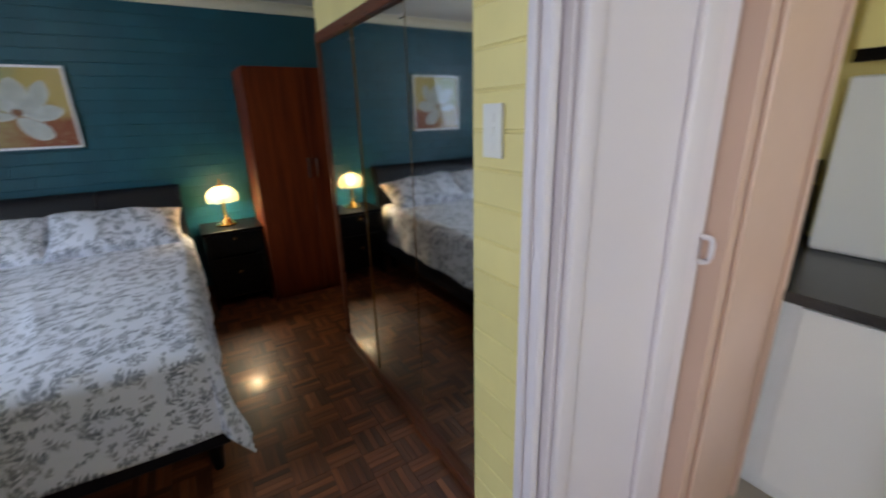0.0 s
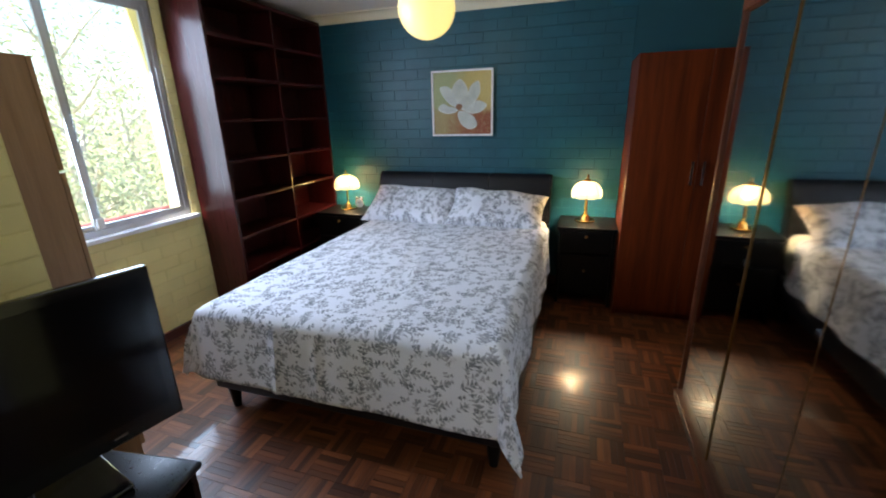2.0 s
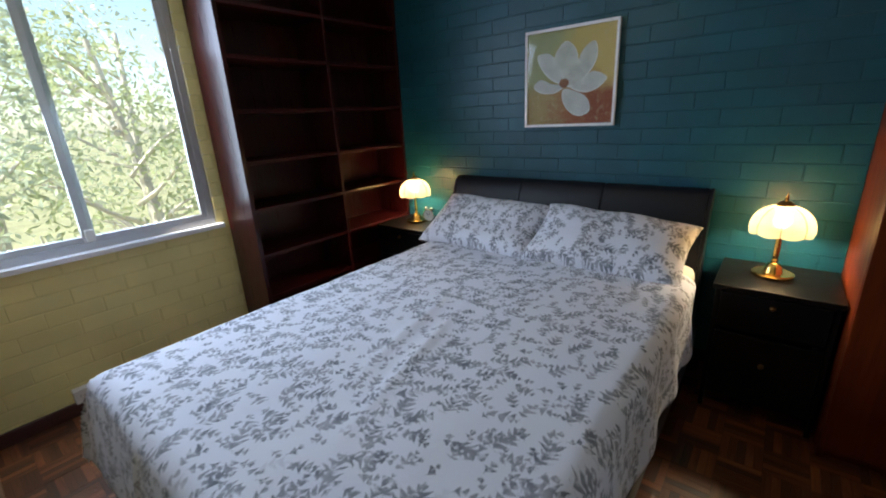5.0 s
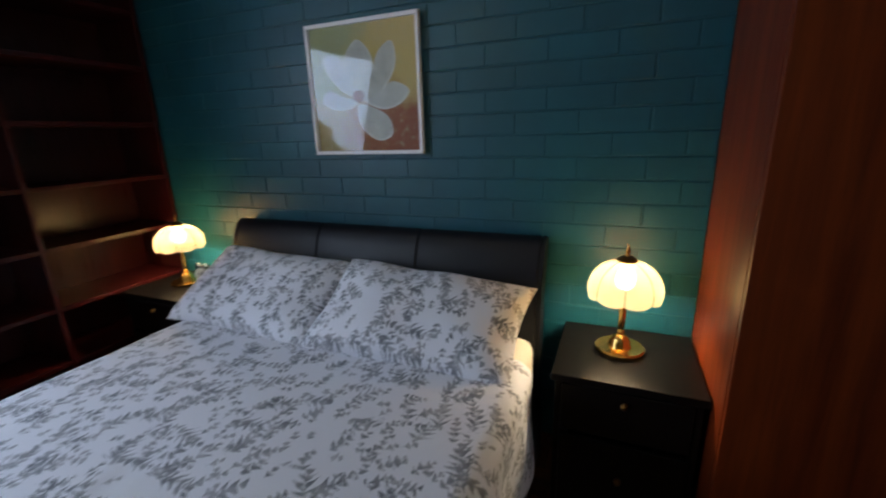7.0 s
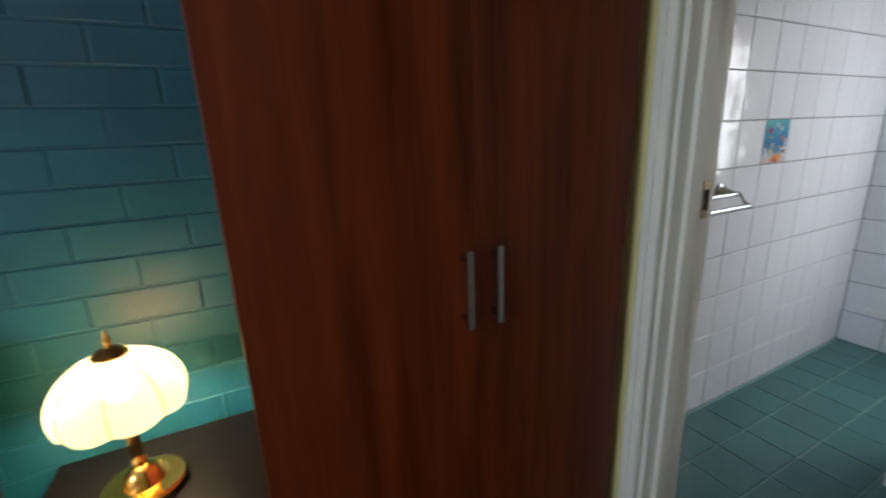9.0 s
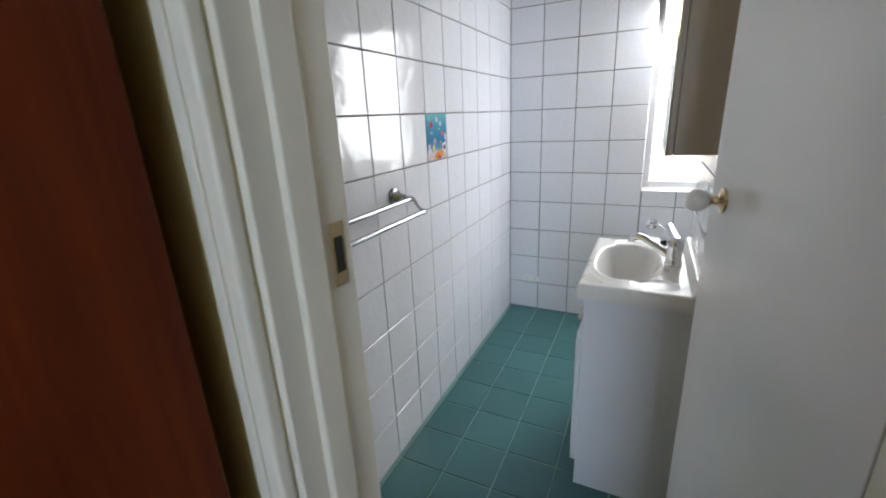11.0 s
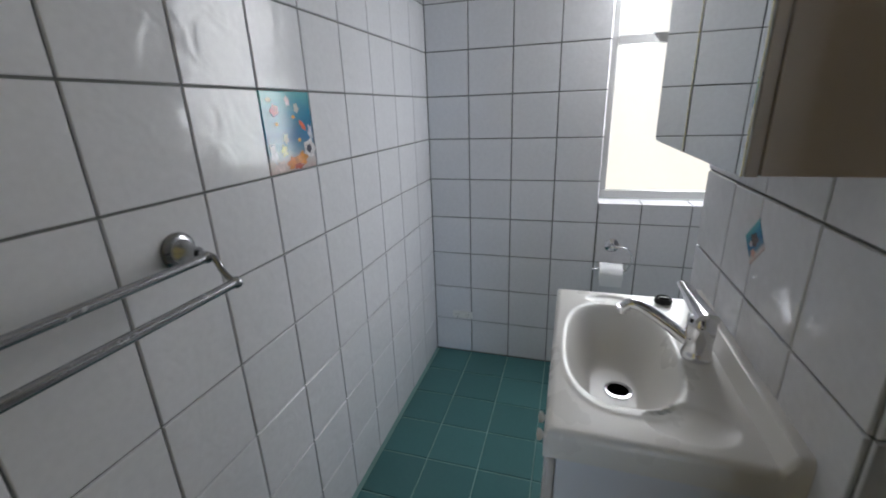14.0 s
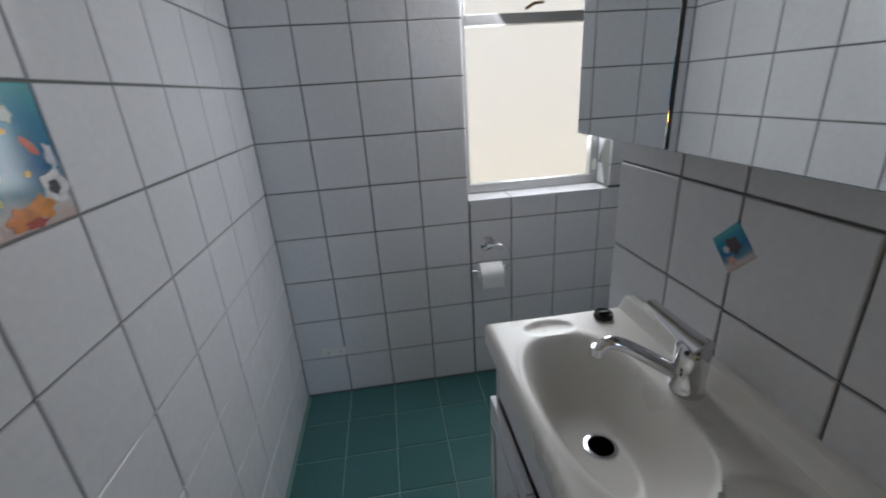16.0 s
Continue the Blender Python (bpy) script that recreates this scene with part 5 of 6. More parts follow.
    box(3.823, -1.104, zt + 0.009, 3.829, -1.080, zt + 0.016, bm=p)
    tagged(part("basin_plug", p, M_RUBBER, smooth=True), "black rubber basin plug on the vanity top", "plug")


vanity()


def mixer_tap():
    x, y, z = 3.567, -1.108, 0.85
    t = thing("mixer_tap", x, y, z, "chrome single-lever basin mixer with a curved spout", "tap")
    part("body", lathe([(0.0, z + 0.0005), (0.029, z + 0.0005), (0.029, z + 0.012), (0.0265, z + 0.016), (0.0262, z + 0.048), (0.0275, z + 0.050), (0.0275, z + 0.086), (0.022, z + 0.098), (0.0, z + 0.102)], x, y, 32, close=False), M_CHROME, t, smooth=True)
    line = arc([(x + 0.01, y + 0.02, z + 0.034), (x + 0.022, y + 0.055, z + 0.056), (x + 0.036, y + 0.10, z + 0.082), (x + 0.043, y + 0.128, z + 0.088), (x + 0.046, y + 0.142, z + 0.074)], 7)
    n = len(line)
    part("spout", tube(line, [0.014 - 0.003 * i / (n - 1) for i in range(n)], 14), M_CHROME, t, smooth=True)
    part("aerator", lathe([(0.0, z + 0.064), (0.0115, z + 0.064), (0.012, z + 0.080), (0.0, z + 0.081)], x + 0.047, y + 0.1435, 18, close=False), M_CHROME, t, smooth=True)
    lv = bmesh.new()
    secs = []
    for i in range(9):
        s = i / 8
        c = Vector((x - 0.020 + 0.120 * s, y - 0.004 + 0.022 * s, z + 0.094 + 0.030 * s ** 1.3))
        w, h = 0.024 - 0.011 * s, 0.017 - 0.012 * s
        sd, up = Vector((-0.18, 0.98, 0)), Vector((-0.24, -0.05, 0.97))
        secs.append([lv.verts.new(c + sd * w * math.cos(a) + up * h * math.sin(a)) for a in [2 * math.pi * k / 14 for k in range(14)]])
    for a, b in zip(secs, secs[1:]):
        for k in range(14):
            lv.faces.new((a[k], a[(k + 1) % 14], b[(k + 1) % 14], b[k]))
    lv.faces.new(secs[0])
    lv.faces.new(secs[-1])
    bmesh.ops.recalc_face_normals(lv, faces=lv.faces)
    l = part("lever", lv, M_CHROME, t, "chrome lever", smooth=True)
    k = bmesh.new()
    bmesh.ops.create_uvsphere(k, u_segments=10, v_segments=6, radius=0.0055, matrix=pose(x - 0.012, y + 0.020, z + 0.087))
    part("indicator", k, M_RUBBER, l, "dark indicator dot")


mixer_tap()


def mirror_cabinet():
    x0, x1, yf, z0, z1 = 3.298, 3.890, -1.035, 1.264, 1.98
    t = thing("mirror_cabinet", 3.59, -1.1, z0, "beige bathroom cabinet with two mirrored doors over the basin", "cabinet")
    part("body", box(x0, -1.184, z0, x1, yf - 0.021, z1, 0.002), M_BEIGE, t)
    for a, b in ((x0, 3.5965), (3.6055, x1)):
        d = part("door", box(a, yf - 0.019, z0 - 0.001, b, yf - 0.005, z1, 0.001), M_BEIGE, t)
        part("mirror", box(a, yf - 0.0045, z0 - 0.001, b, yf, z1, 0.0015), M_MIRROR, d, "mirror face with a dark edge")
    # A black strip between the doors stands in for the gap's shade.
    part("gap_shade_strip", box(3.5967, yf - 0.018, z0, 3.6053, yf - 0.002, z1 - 0.001), M_RUBBER, t)


mirror_cabinet()


def towel_rail():
    t = thing("towel_rail", 2.96, -0.2, 1.1, "chrome double towel rail on the white tiled wall", "towel rail")
    for x in (2.652, 3.272):
        r = lathe([(0.0, 0.0), (0.036, 0.0), (0.036, 0.005), (0.031, 0.010), (0.024, 0.012), (0.021, 0.020), (0.013, 0.030), (0.011, 0.05), (0.0, 0.05)], 0, 0, 28, close=False)
        bmesh.ops.transform(r, matrix=pose(x, BL, 1.117, 90, 0, 0), verts=r.verts)
        part("rosette", r, M_NICKEL, t, smooth=True)
        s = -1 if x < 3 else 1
        arm = tube(arc([(x, BL - 0.045, 1.117), (x - 0.004, BL - 0.085, 1.113), (x - 0.008, BL - 0.108, 1.085), (x - 0.010, BL - 0.130, 1.069)], 6), 0.006, 10)
        part("arm", arm, M_NICKEL, t, smooth=True)
        for y, z in ((BL - 0.075, 1.112), (BL - 0.130, 1.068)):
            k = bmesh.new()
            bmesh.ops.create_uvsphere(k, u_segments=16, v_segments=10, radius=0.0115, matrix=pose(x - 0.008, y, z))
            part("end_cap", k, M_NICKEL, t, smooth=True)
    for y, z in ((BL - 0.075, 1.112), (BL - 0.130, 1.068)):
        part("rail", tube([(2.646, y, z), (3.264, y, z)], 0.0085, 16), M_NICKEL, t, "straight steel rail", smooth=True)


towel_rail()


def paper_holder():
    x, y, z = BF, -1.05, 0.70
    t = thing("toilet_roll_holder", x, y, z, "chrome toilet roll holder with a part-used roll", "paper holder")
    r = lathe([(0.0, 0.0), (0.034, 0.0), (0.034, 0.005), (0.026, 0.012), (0.014, 0.02), (0.010, 0.045), (0.0, 0.047)], 0, 0, 24, close=False)
    bmesh.ops.transform(r, matrix=pose(x, y, z, 0, -90, 0), verts=r.verts)
    part("rosette", r, M_CHROME, t, smooth=True)
    part("arm", tube(arc([(x - 0.042, y, z), (x - 0.05, y - 0.05, z + 0.004), (x - 0.055, y - 0.088, z - 0.035), (x - 0.055, y - 0.075, z - 0.095), (x - 0.055, y - 0.05, z - 0.108), (x - 0.055, y + 0.085, z - 0.108)], 6), 0.0055, 10), M_CHROME, t, smooth=True)
    roll = lathe([(0.018, -0.052), (0.048, -0.052), (0.050, -0.05), (0.050, 0.05), (0.048, 0.052), (0.018, 0.052), (0.018, -0.052)], 0, 0, 30, close=False)
    bmesh.ops.transform(roll, matrix=pose(x - 0.058, y + 0.0, z - 0.124, 90, 0, 0), verts=roll.verts)
    part("roll", roll, M_PAPER, t, "white toilet paper roll", smooth=True)
    part("loose_sheet", box(x - 0.109, y - 0.05, z - 0.175, x - 0.1078, y + 0.05, z - 0.124), M_PAPER, t)


paper_holder()
outlet("power_outlet", pose(BF, -0.295, 0.237, 90, 0, -90), "small white wall outlet low on the tiles", 0.115, 0.04, 0.012, 2)


def bathroom_window():
    w = thing("window_2", 4.93, -1.28, BWZ0, "narrow aluminium bathroom window with pale glass", "window", kind="structure")
    x = 4.905
    for b in ((x, BWY0, BWZ0, x + 0.04, BWY1, BWZ0 + 0.035), (x, BWY0, BWZ1 - 0.035, x + 0.04, BWY1, BWZ1), (x, BWY0, BWZ0 + 0.0355, x + 0.04, BWY0 + 0.035, BWZ1 - 0.0355),
              (x, BWY1 - 0.035, BWZ0 + 0.0355, x + 0.04, BWY1, BWZ1 - 0.0355), (x - 0.008, BWY0 + 0.0355, 1.60, x + 0.04, BWY1 - 0.0355, 1.640)):
        part("window_frame", box(*b, bev=0.002), M_ALU, w)
    for z0, z1 in ((BWZ0 + 0.03, 1.602), (1.638, BWZ1 - 0.03)):
        g = part("pane", box(x + 0.018, BWY0 + 0.03, z0, x + 0.022, BWY1 - 0.03, z1), M_GLASS, w)
        g.visible_shadow = False
    part("stay", tube([(x - 0.01, -1.26, 1.652), (x - 0.03, -1.29, 1.668), (x - 0.022, -1.33, 1.672)], 0.006, 8), M_DKBRASS, w, "small dark window stay")
    part("latch", box(x - 0.012, BWY0 + 0.006, 0.97, x - 0.001, BWY0 + 0.026, 1.02, 0.003), M_PLASTIC, w)


bathroom_window()


def toilet_cistern():
    """The edge of a cistern that shows past the tiled partition."""
    t = thing("toilet", 4.45, -1.95, 0, "white toilet standing in the corner past the partition", "toilet")
    part("cistern", box(4.25, -2.29, 0.42, 4.68, -2.12, 0.86, 0.03, 3), M_PLASTIC, t, smooth=True)
    part("lid", box(4.24, -2.295, 0.861, 4.69, -2.11, 0.89, 0.01, 2), M_PLASTIC, t, smooth=True)
    bowl = lathe([(0.0, 0.0), (0.12, 0.0), (0.11, 0.12), (0.14, 0.28), (0.185, 0.39), (0.18, 0.40), (0.0, 0.40)], 0, 0, 28, close=False)
    bmesh.ops.transform(bowl, matrix=pose(4.465, -1.88, 0) @ Matrix.Diagonal((1, 1.25, 1, 1)), verts=bowl.verts)
    part("bowl", bowl, M_PLASTIC, t, smooth=True)
    seat = lathe([(0.0, 0.0), (0.185, 0.0), (0.19, 0.012), (0.18, 0.022), (0.0, 0.026)], 0, 0, 28, close=False)
    bmesh.ops.transform(seat, matrix=pose(4.465, -1.88, 0.401) @ Matrix.Diagonal((1, 1.25, 1, 1)), verts=seat.verts)
    part("seat_lid", seat, M_PLASTIC, t, smooth=True)


toilet_cistern()

# ---- pieces: bricks, tiles, parquet ----
PIECES = {}


def piece_mesh(name, w, h, d, mat, chamfer):
    """A small plate w x h, standing d proud of z = 0, with chamfered edges; shared by all alike pieces."""
    key = (name, round(w, 3), round(h, 3), mat.name)
    if key not in PIECES:
        a, b, c = w / 2, h / 2, chamfer
        v = [(-a, -b, -0.004), (a, -b, -0.004), (a, b, -0.004), (-a, b, -0.004), (-a, -b, d - c), (a, -b, d - c), (a, b, d - c), (-a, b, d - c),
             (-a + c, -b + c, d), (a - c, -b + c, d), (a - c, b - c, d), (-a + c, b - c, d)]
        f = [(8, 9, 10, 11)]
        for i in range(4):
            j = (i + 1) % 4
            f += [(i, j, j + 4, i + 4), (i + 4, j + 4, j + 8, i + 8)]
        me = bpy.data.meshes.new(name)
        me.from_pydata(v, [], f)
        me.materials.append(mat)
        PIECES[key] = me
    return PIECES[key]


def piece(name, mesh, m, parent):
    ob = new(name, mesh)
    ob.parent = parent
    ob.matrix_parent_inverse = parent.matrix_basis.inverted()
    ob.matrix_basis = m
    return ob


rng = random.Random(7)
FACE = {"-y": (90, 0, 0), "+x": (90, 0, 90), "-x": (90, 0, -90), "+y": (90, 0, 180), "up": (0, 0, 0)}


def brick_face(face, plane, a0, a1, z0, z1, mat, parent, holes=(), phase=0.0, zoff=0.0, lengths=0.24, gap=0.006, d=0.005, limit=300):
    """Running-bond bricks over a wall face; a runs along x or y."""
    count = 0
    k0 = int(math.floor((z0 - zoff) / 0.086))
    for k in range(k0, int((z1 - zoff) / 0.086) + 1):
        lo, hi = max(z0, zoff + k * 0.086), min(z1, zoff + (k + 1) * 0.086)
        if hi - lo < 0.03:
            continue
        s = a0 - ((a0 - phase - (lengths / 2 if k % 2 else 0)) % lengths)
        while s < a1:
            p, q = max(s, a0), min(s + lengths, a1)
            s += lengths
            if q - p < 0.04:
                continue
            segs = [(p, q)]
            for h0, h1, hz0, hz1 in holes:
                if lo < hz1 - 0.03 and hi > hz0 + 0.03:
                    nxt = []
                    for u, v in segs:
                        if v <= h0 or u >= h1:
                            nxt.append((u, v))
                        else:
                            if h0 - u > 0.03:
                                nxt.append((u, h0))
                            if v - h1 > 0.03:
                                nxt.append((h1, v))
                    segs = nxt
            for u, v in segs:
                if count >= limit:
                    return
                w, h, c = v - u - gap, hi - lo - gap, (u + v) / 2
                zc = (lo + hi) / 2
                x, y = (c, plane) if face in ("-y", "+y") else (plane, c)
                me = piece_mesh("brick", round(w, 2), round(h, 3), d, mat, 0.003)
                piece("brick", me, pose(x, y, zc) @ pose(0, 0, 0, *FACE[face]) @ pose(0, 0, rng.uniform(-0.0012, 0.0012), rng.uniform(-0.35, 0.35), rng.uniform(-0.35, 0.35), rng.uniform(-0.12, 0.12)), parent)
                count += 1


brick_face("-y", 0.0, -1.40, 1.345, 0.30, 2.348, M_TEAL, wall_north, phase=-0.313, zoff=1.32 - 0.086 * 15, limit=420, gap=0.0045, d=0.0032)
brick_face("+x", WX, -2.96, -1.38, 0.0, CEIL, M_YEL, west, holes=((WY0, WY1, WZ0 - 0.02, WZ1),), phase=-1.40, gap=0.005, d=0.0035, limit=300)
brick_face("+x", -0.62, -4.2, -2.972, 0.2, CEIL - 0.08, M_YEL, wall_pier, phase=-2.97, gap=0.005, d=0.0035, limit=150)
brick_face("-x", 1.462, -3.483, -3.282, 0.0, CEIL, M_YEL, wall_nib, phase=-3.483, lengths=0.42, gap=0.005, d=0.0035, limit=80)
brick_face("+y", -3.28, 1.462, 1.60, 0.0, CEIL, M_YEL, wall_nib, phase=1.37, limit=80)


def tile_face(face, plane, cols, rows, mat, parent, gap=0.005, d=0.006, skip=None, name="tile"):
    for a0, a1 in zip(cols, cols[1:]):
        for b0, b1 in zip(rows, rows[1:]):
            u, v = (a0 + a1) / 2, (b0 + b1) / 2
            w, h = abs(a1 - a0) - gap, abs(b1 - b0) - gap
            if w < 0.012 or h < 0.012 or (skip and skip(u, v)):
                continue
            if face == "up":
                m = pose(u, v, plane)
            else:
                x, y = (u, plane) if face in ("-y", "+y") else (plane, u)
                m = pose(x, y, v) @ pose(0, 0, 0, *FACE[face])
            piece(name, piece_mesh(name, w, h, d, mat, 0.0018), m @ pose(0, 0, 0, rng.uniform(-0.16, 0.16), rng.uniform(-0.16, 0.16), 0), parent)


RZ = 0.2018
rows = [RZ * k for k in range(12)] + [CEIL]
cols_left = [2.382, 2.545, 2.746, 2.946, 3.155, 3.361, 3.565, 3.765, 3.969, 4.173, 4.377, 4.581, BF]
tile_face("-y", BL + 0.006, cols_left, rows, M_TILE, bath_left, skip=lambda u, v: 3.565 < u < 3.765 and 1.21 < v < 1.41)
cols_far = [BL - 0.21 * k for k in range(4)] + [BWY1]
tile_face("-x", BF + 0.006, cols_far, rows, M_TILE, bath_far)
cols_low = [BWY1 - 0.003, -1.165, -1.375, -1.585, -1.795, -2.005, -2.215, -2.298]
tile_face("-x", BF + 0.006, cols_low, [RZ * k for k in range(5)] + [BWZ0 - 0.008], M_TILE, bath_far)
tile_face("-x", BF + 0.006, [BWY0, -1.795, -2.005, -2.215, -2.298], [BWZ0, 1.009, 1.211, 1.413, 1.614, 1.816, 2.018, BWZ1], M_TILE, bath_far)
tile_face("up", BWZ0 - 0.012, [BF - 0.004, 4.90], [BWY1, -1.165, -1.375, BWY0], M_TILE, bath_far)
tile_face("-y", BWY1 + 0.004, [BF, 4.902], [BWZ0, 1.009, 1.211, 1.413, 1.614, 1.816, 2.018, BWZ1], M_TILE, bath_far, d=0.004)
tile_face("+y", BWY0 - 0.004, [BF, 4.902], [BWZ0, 1.009, 1.211, 1.413, 1.614, 1.816, 2.018, BWZ1], M_TILE, bath_far, d=0.004)
rows_v = [0.0] + [0.154 + 0.2055 * k for k in range(12)]
tile_face("+y", VW - 0.006, [3.215, 3.408, 3.608, 3.757, 3.968], rows_v, M_TILE, bath_van)
tile_face("-x", 3.215, [VW - 0.004, -1.398], rows_v, M_TILE, bath_van)
tile_face("+x", 3.968, [VW - 0.004, -1.398], rows_v, M_TILE, bath_van)
tile_face("up", -0.002, [2.385] + [BF - 0.205 * k for k in range(11, -1, -1)], [BL - 0.012, BL - 0.21, BL - 0.42, BL - 0.63, BL - 0.84, BL - 1.05, BL - 1.262], M_FTILE, bath_floor, d=0.0012, skip=lambda u, v: u > 3.22 and u < 3.96 and v < -1.19)
tile_face("up", -0.002, [3.972, 4.17, 4.375, 4.58, BF - 0.002], [BL - 1.264, BL - 1.47, BL - 1.68, BL - 1.89, BL - 2.10, -2.298], M_FTILE, bath_floor, d=0.0012)


# the picture tile: an undersea scene in flat glaze colours
def sea_mat():
    mat, nt, b = nodes_of("undersea_glaze")
    tc = nt.nodes.new("ShaderNodeTexCoord")
    sp = nt.nodes.new("ShaderNodeSeparateXYZ")
    nt.links.new(tc.outputs["Generated"], sp.inputs[0])
    n = noise_tex(nt, coords(nt), 22, 4)
    h = maths(nt, "ADD", sp.outputs[1], maths(nt, "MULTIPLY", maths(nt, "SUBTRACT", n, 0.5), 0.22))
    nt.links.new(link_ramp(nt, h, [(0.0, (0.55, 0.42, 0.38)), (0.14, (0.60, 0.56, 0.55)), (0.26, (0.10, 0.24, 0.34)), (0.45, (0.02, 0.15, 0.32)), (0.75, (0.03, 0.25, 0.38)), (1.0, (0.10, 0.42, 0.46))]), b.inputs["Base Color"])
    b.inputs["Roughness"].default_value = 0.12
    return mat


def blob(cx, cz, ra, rb, colour, parent, y, wob=0.0, label="", turn=0.0, seed=0):
    bm = bmesh.new()
    ring = []
    for k in range(18):
        a = 2 * math.pi * k / 18
        f = 1 + wob * math.sin(a * 5 + seed) + wob * 0.6 * math.sin(a * 9 + seed * 2)
        px, pz = ra * f * math.cos(a), rb * f * math.sin(a)
        ring.append(bm.verts.new((cx + px * math.cos(turn) - pz * math.sin(turn), y, cz + px * math.sin(turn) + pz * math.cos(turn))))
    bm.faces.new(ring)
    return part("painted_shape", bm, plain("glaze_paint", colour, 0.15, vary=0.3, scale=70, relief=0.0), parent, label)


sea = thing("picture_tile", 3.665, BL, 1.31, "white-edged picture tile of fish over an orange reef", "tile")
ground = piece("glazed_plate", piece_mesh("sea_plate", 0.196, 0.197, 0.006, sea_mat(), 0.0015), pose(3.665, BL + 0.006, 1.3117) @ pose(0, 0, 0, 90, 0, 0), sea)
yt = BL - 0.0006
for i, (px, pz, ra, rb, col, wob, turn) in enumerate((
        (0.045, 0.155, 0.016, 0.013, (0.42, 0.02, 0.05), 0.12, 0.3), (0.155, 0.115, 0.018, 0.007, (0.60, 0.12, 0.06), 0.1, -0.8), (0.10, 0.178, 0.009, 0.012, (0.50, 0.50, 0.55), 0.15, 0.5),
        (0.135, 0.160, 0.010, 0.012, (0.45, 0.55, 0.50), 0.2, 0.2), (0.028, 0.180, 0.010, 0.006, (0.35, 0.38, 0.18), 0.1, 0), (0.047, 0.122, 0.006, 0.005, (0.70, 0.42, 0.05), 0.1, 0),
        (0.118, 0.138, 0.007, 0.004, (0.70, 0.42, 0.05), 0.1, 0), (0.133, 0.078, 0.006, 0.005, (0.72, 0.45, 0.05), 0.1, 0), (0.175, 0.052, 0.026, 0.024, (0.72, 0.70, 0.70), 0.16, 0),
        (0.172, 0.052, 0.012, 0.011, (0.05, 0.05, 0.07), 0.12, 0), (0.075, 0.085, 0.010, 0.013, (0.45, 0.50, 0.40), 0.2, 0), (0.062, 0.055, 0.012, 0.014, (0.62, 0.60, 0.20), 0.25, 0),
        (0.095, 0.022, 0.030, 0.014, (0.62, 0.20, 0.04), 0.22, 0.2), (0.135, 0.028, 0.024, 0.017, (0.66, 0.26, 0.06), 0.22, 0), (0.115, 0.010, 0.020, 0.007, (0.40, 0.05, 0.02), 0.2, 0),
        (0.040, 0.018, 0.026, 0.012, (0.70, 0.55, 0.52), 0.2, 0), (0.020, 0.050, 0.012, 0.024, (0.62, 0.62, 0.68), 0.25, 0.2), (0.185, 0.095, 0.009, 0.020, (0.60, 0.64, 0.72), 0.25, 0.1))):
    blob(3.567 + px * 0.98, 1.213 + pz * 0.98, ra, rb, col, sea, yt - 0.00004 * i, wob, turn=turn, seed=i)
dia = thing("diamond_tile", 3.608, VW, 1.092, "small blue diamond-shaped picture tile over the basin", "tile")
piece("glazed_plate", piece_mesh("diamond_plate", 0.066, 0.066, 0.0065, sea_mat(), 0.001), pose(3.608, VW - 0.0055, 1.092) @ pose(0, 0, 0, *FACE["+y"]) @ pose(0, 0, 0, 0, 0, 45), dia)
for i, (px, pz, ra, rb, col) in enumerate(((0.0, 0.004, 0.016, 0.013, (0.07, 0.05, 0.05)), (-0.004, -0.022, 0.010, 0.008, (0.60, 0.36, 0.30)), (0.012, -0.008, 0.007, 0.006, (0.55, 0.55, 0.6)))):
    blob(3.608 + px, 1.092 + pz, ra, rb, col, dia, VW + 0.0013 + 0.00004 * i, 0.2, seed=i)


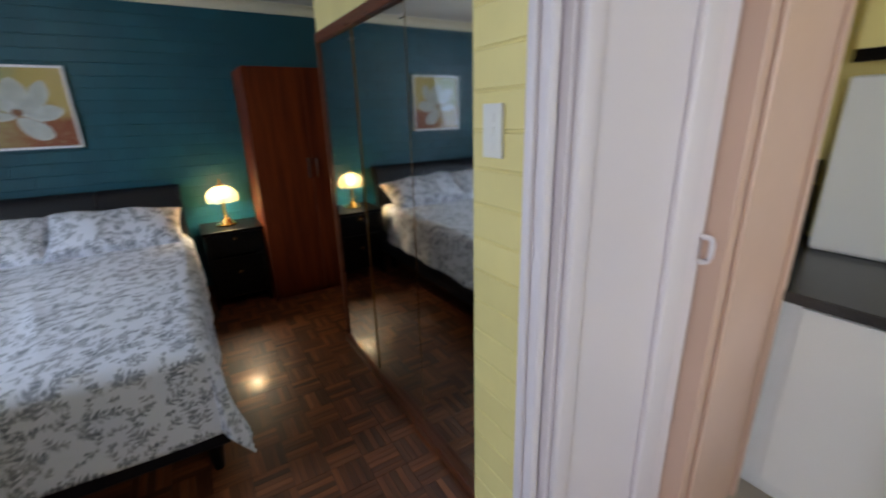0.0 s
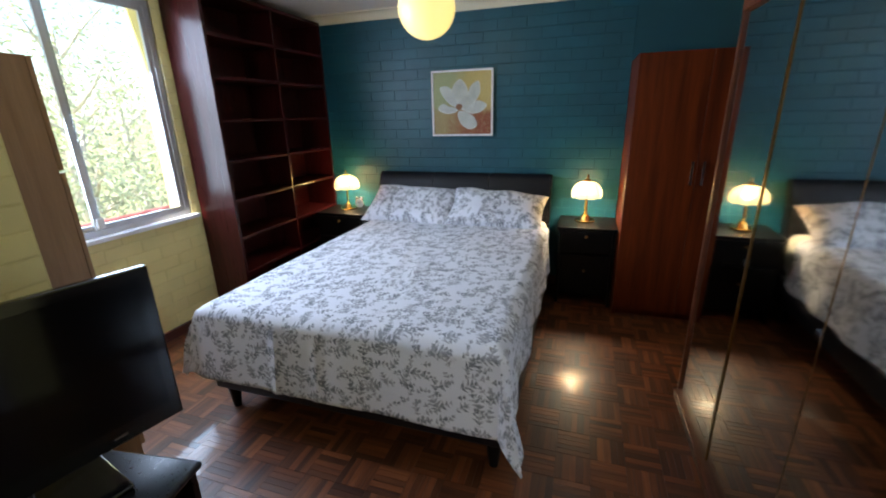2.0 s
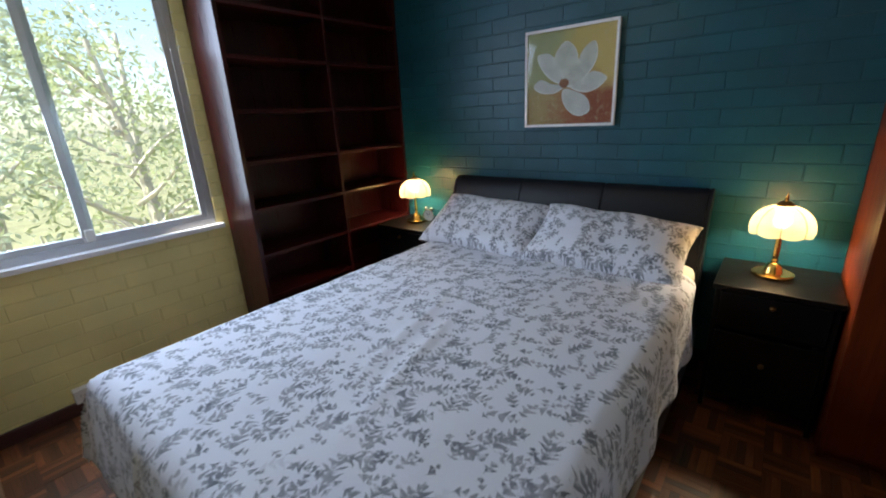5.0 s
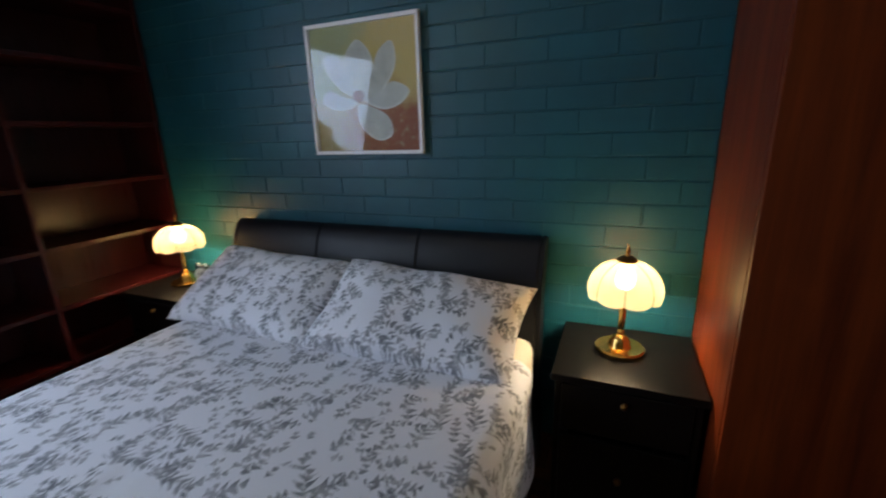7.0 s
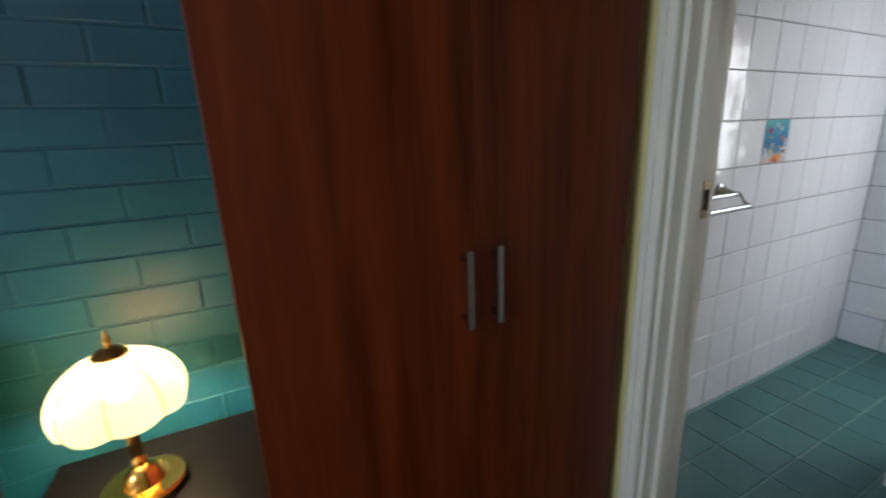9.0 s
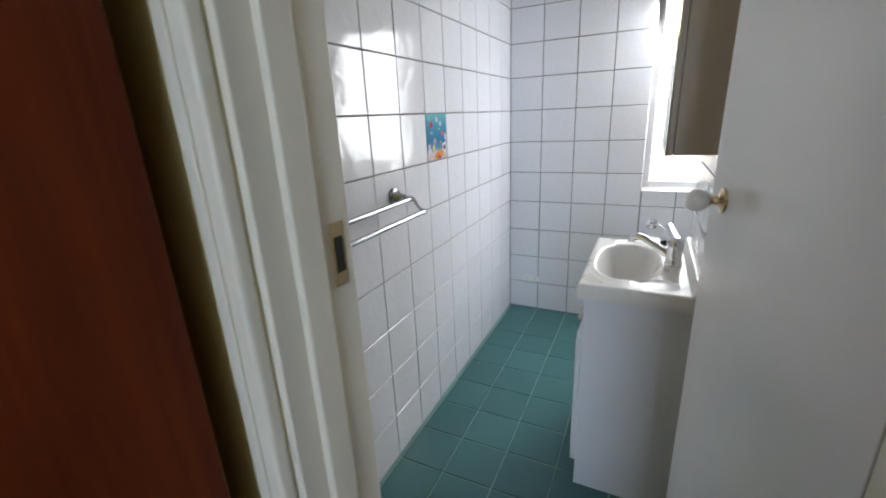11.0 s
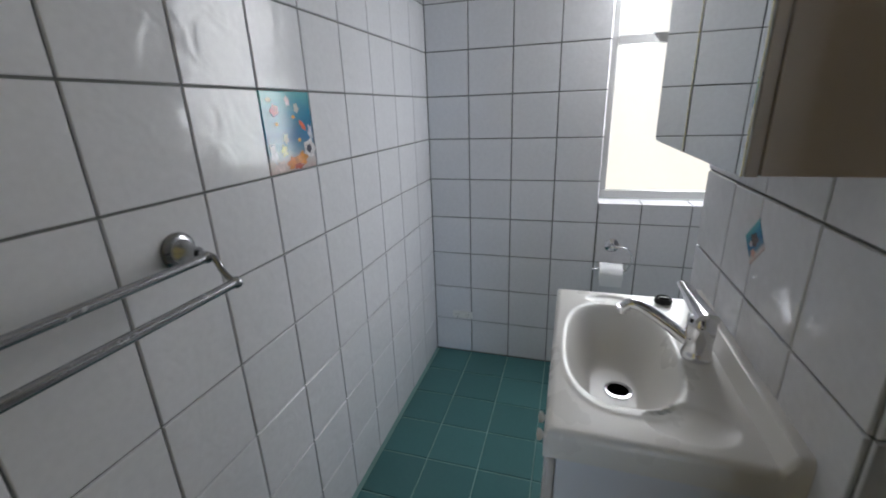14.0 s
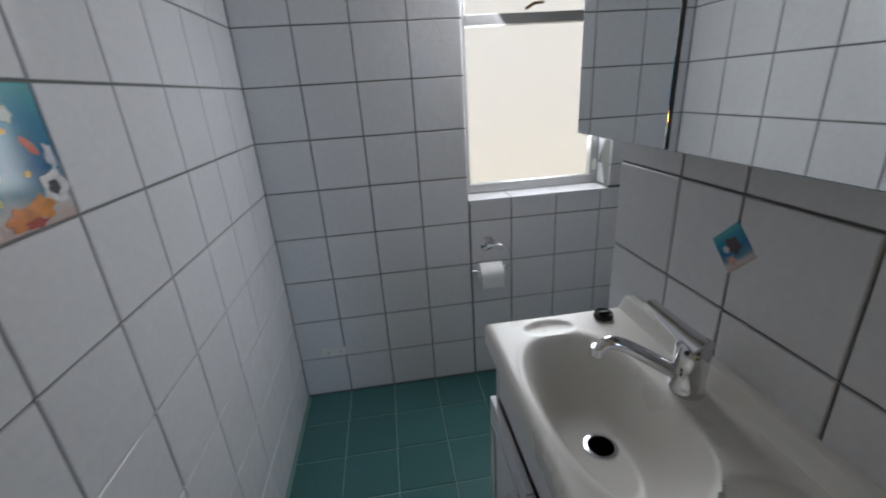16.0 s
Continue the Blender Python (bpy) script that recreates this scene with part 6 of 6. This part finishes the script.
# parquet: squares of five fingers, turned by turns
SQ, NF = 0.152, 5
near_mesh = [piece_mesh("parquet_finger", SQ - 0.0015, SQ / NF - 0.0012, 0.006, M_PARQ, 0.0006)]
rest = {0: ([], []), 1: ([], [])}
made = 0
M_PARQ_CROSS = wood("jarrah_parquet_cross", (0.085, 0.021, 0.008), (0.24, 0.078, 0.027), 0.38, axis=1, scale=1.3, coat=0.8, rand=0.6, polish=0.05)
FIELD_MATS = []
for src in (M_PARQ, M_PARQ_CROSS):
    fm = src.copy()
    nt = fm.node_tree
    for n in list(nt.nodes):
        if n.bl_idname == "ShaderNodeObjectInfo":
            g = nt.nodes.new("ShaderNodeNewGeometry")
            for lk in list(nt.links):
                if lk.from_node == n:
                    nt.links.new(g.outputs["Random Per Island"], lk.to_socket)
    FIELD_MATS.append(fm)
for i in range(-13, 15):
    for j in range(0, 31):
        cx, cy = i * SQ + 0.03, -j * SQ - SQ / 2
        if cx < -1.8 or cx > 2.2:
            continue
        turned = (i + j) % 2
        close = (0.80 < cx < 1.56 and -3.0 < cy < -1.2 and made < 300)
        for k in range(NF):
            o = (k - (NF - 1) / 2) * SQ / NF
            x, y = (cx + o, cy) if turned else (cx, cy + o)
            if x > 2.22 or y > -0.01:
                continue
            if close:
                piece("parquet_finger", near_mesh[0], pose(x, y, -0.006, rng.uniform(-0.12, 0.12), rng.uniform(-0.12, 0.12), 90 if turned else 0), floor)
                made += 1
            else:
                a, b = (SQ / NF - 0.0012) / 2, (SQ - 0.0015) / 2
                if not turned:
                    a, b = b, a
                rest_v, rest_f = rest[turned]
                n0 = len(rest_v)
                t1, t2 = rng.uniform(-0.0006, 0.0006) * 0.3, rng.uniform(-0.0006, 0.0006) * 0.3
                rest_v += [(x - a, y - b, -0.0055), (x + a, y - b, -0.0055), (x + a, y + b, -0.0055), (x - a, y + b, -0.0055),
                           (x - a, y - b, t1), (x + a, y - b, t2), (x + a, y + b, t2), (x - a, y + b, t1)]
                rest_f += [(n0 + 4, n0 + 5, n0 + 6, n0 + 7)] + [(n0 + q, n0 + (q + 1) % 4, n0 + 4 + (q + 1) % 4, n0 + 4 + q) for q in range(4)]
for k in (0, 1):
    me = bpy.data.meshes.new("parquet_field")
    me.from_pydata(rest[k][0], [], rest[k][1])
    me.materials.append(FIELD_MATS[k])
    field = new("parquet_field", me)
    field.parent, field.matrix_parent_inverse = floor, floor.matrix_basis.inverted()
    tagged(field, "red-brown parquet fingers laid in basket weave", kind="stuff")
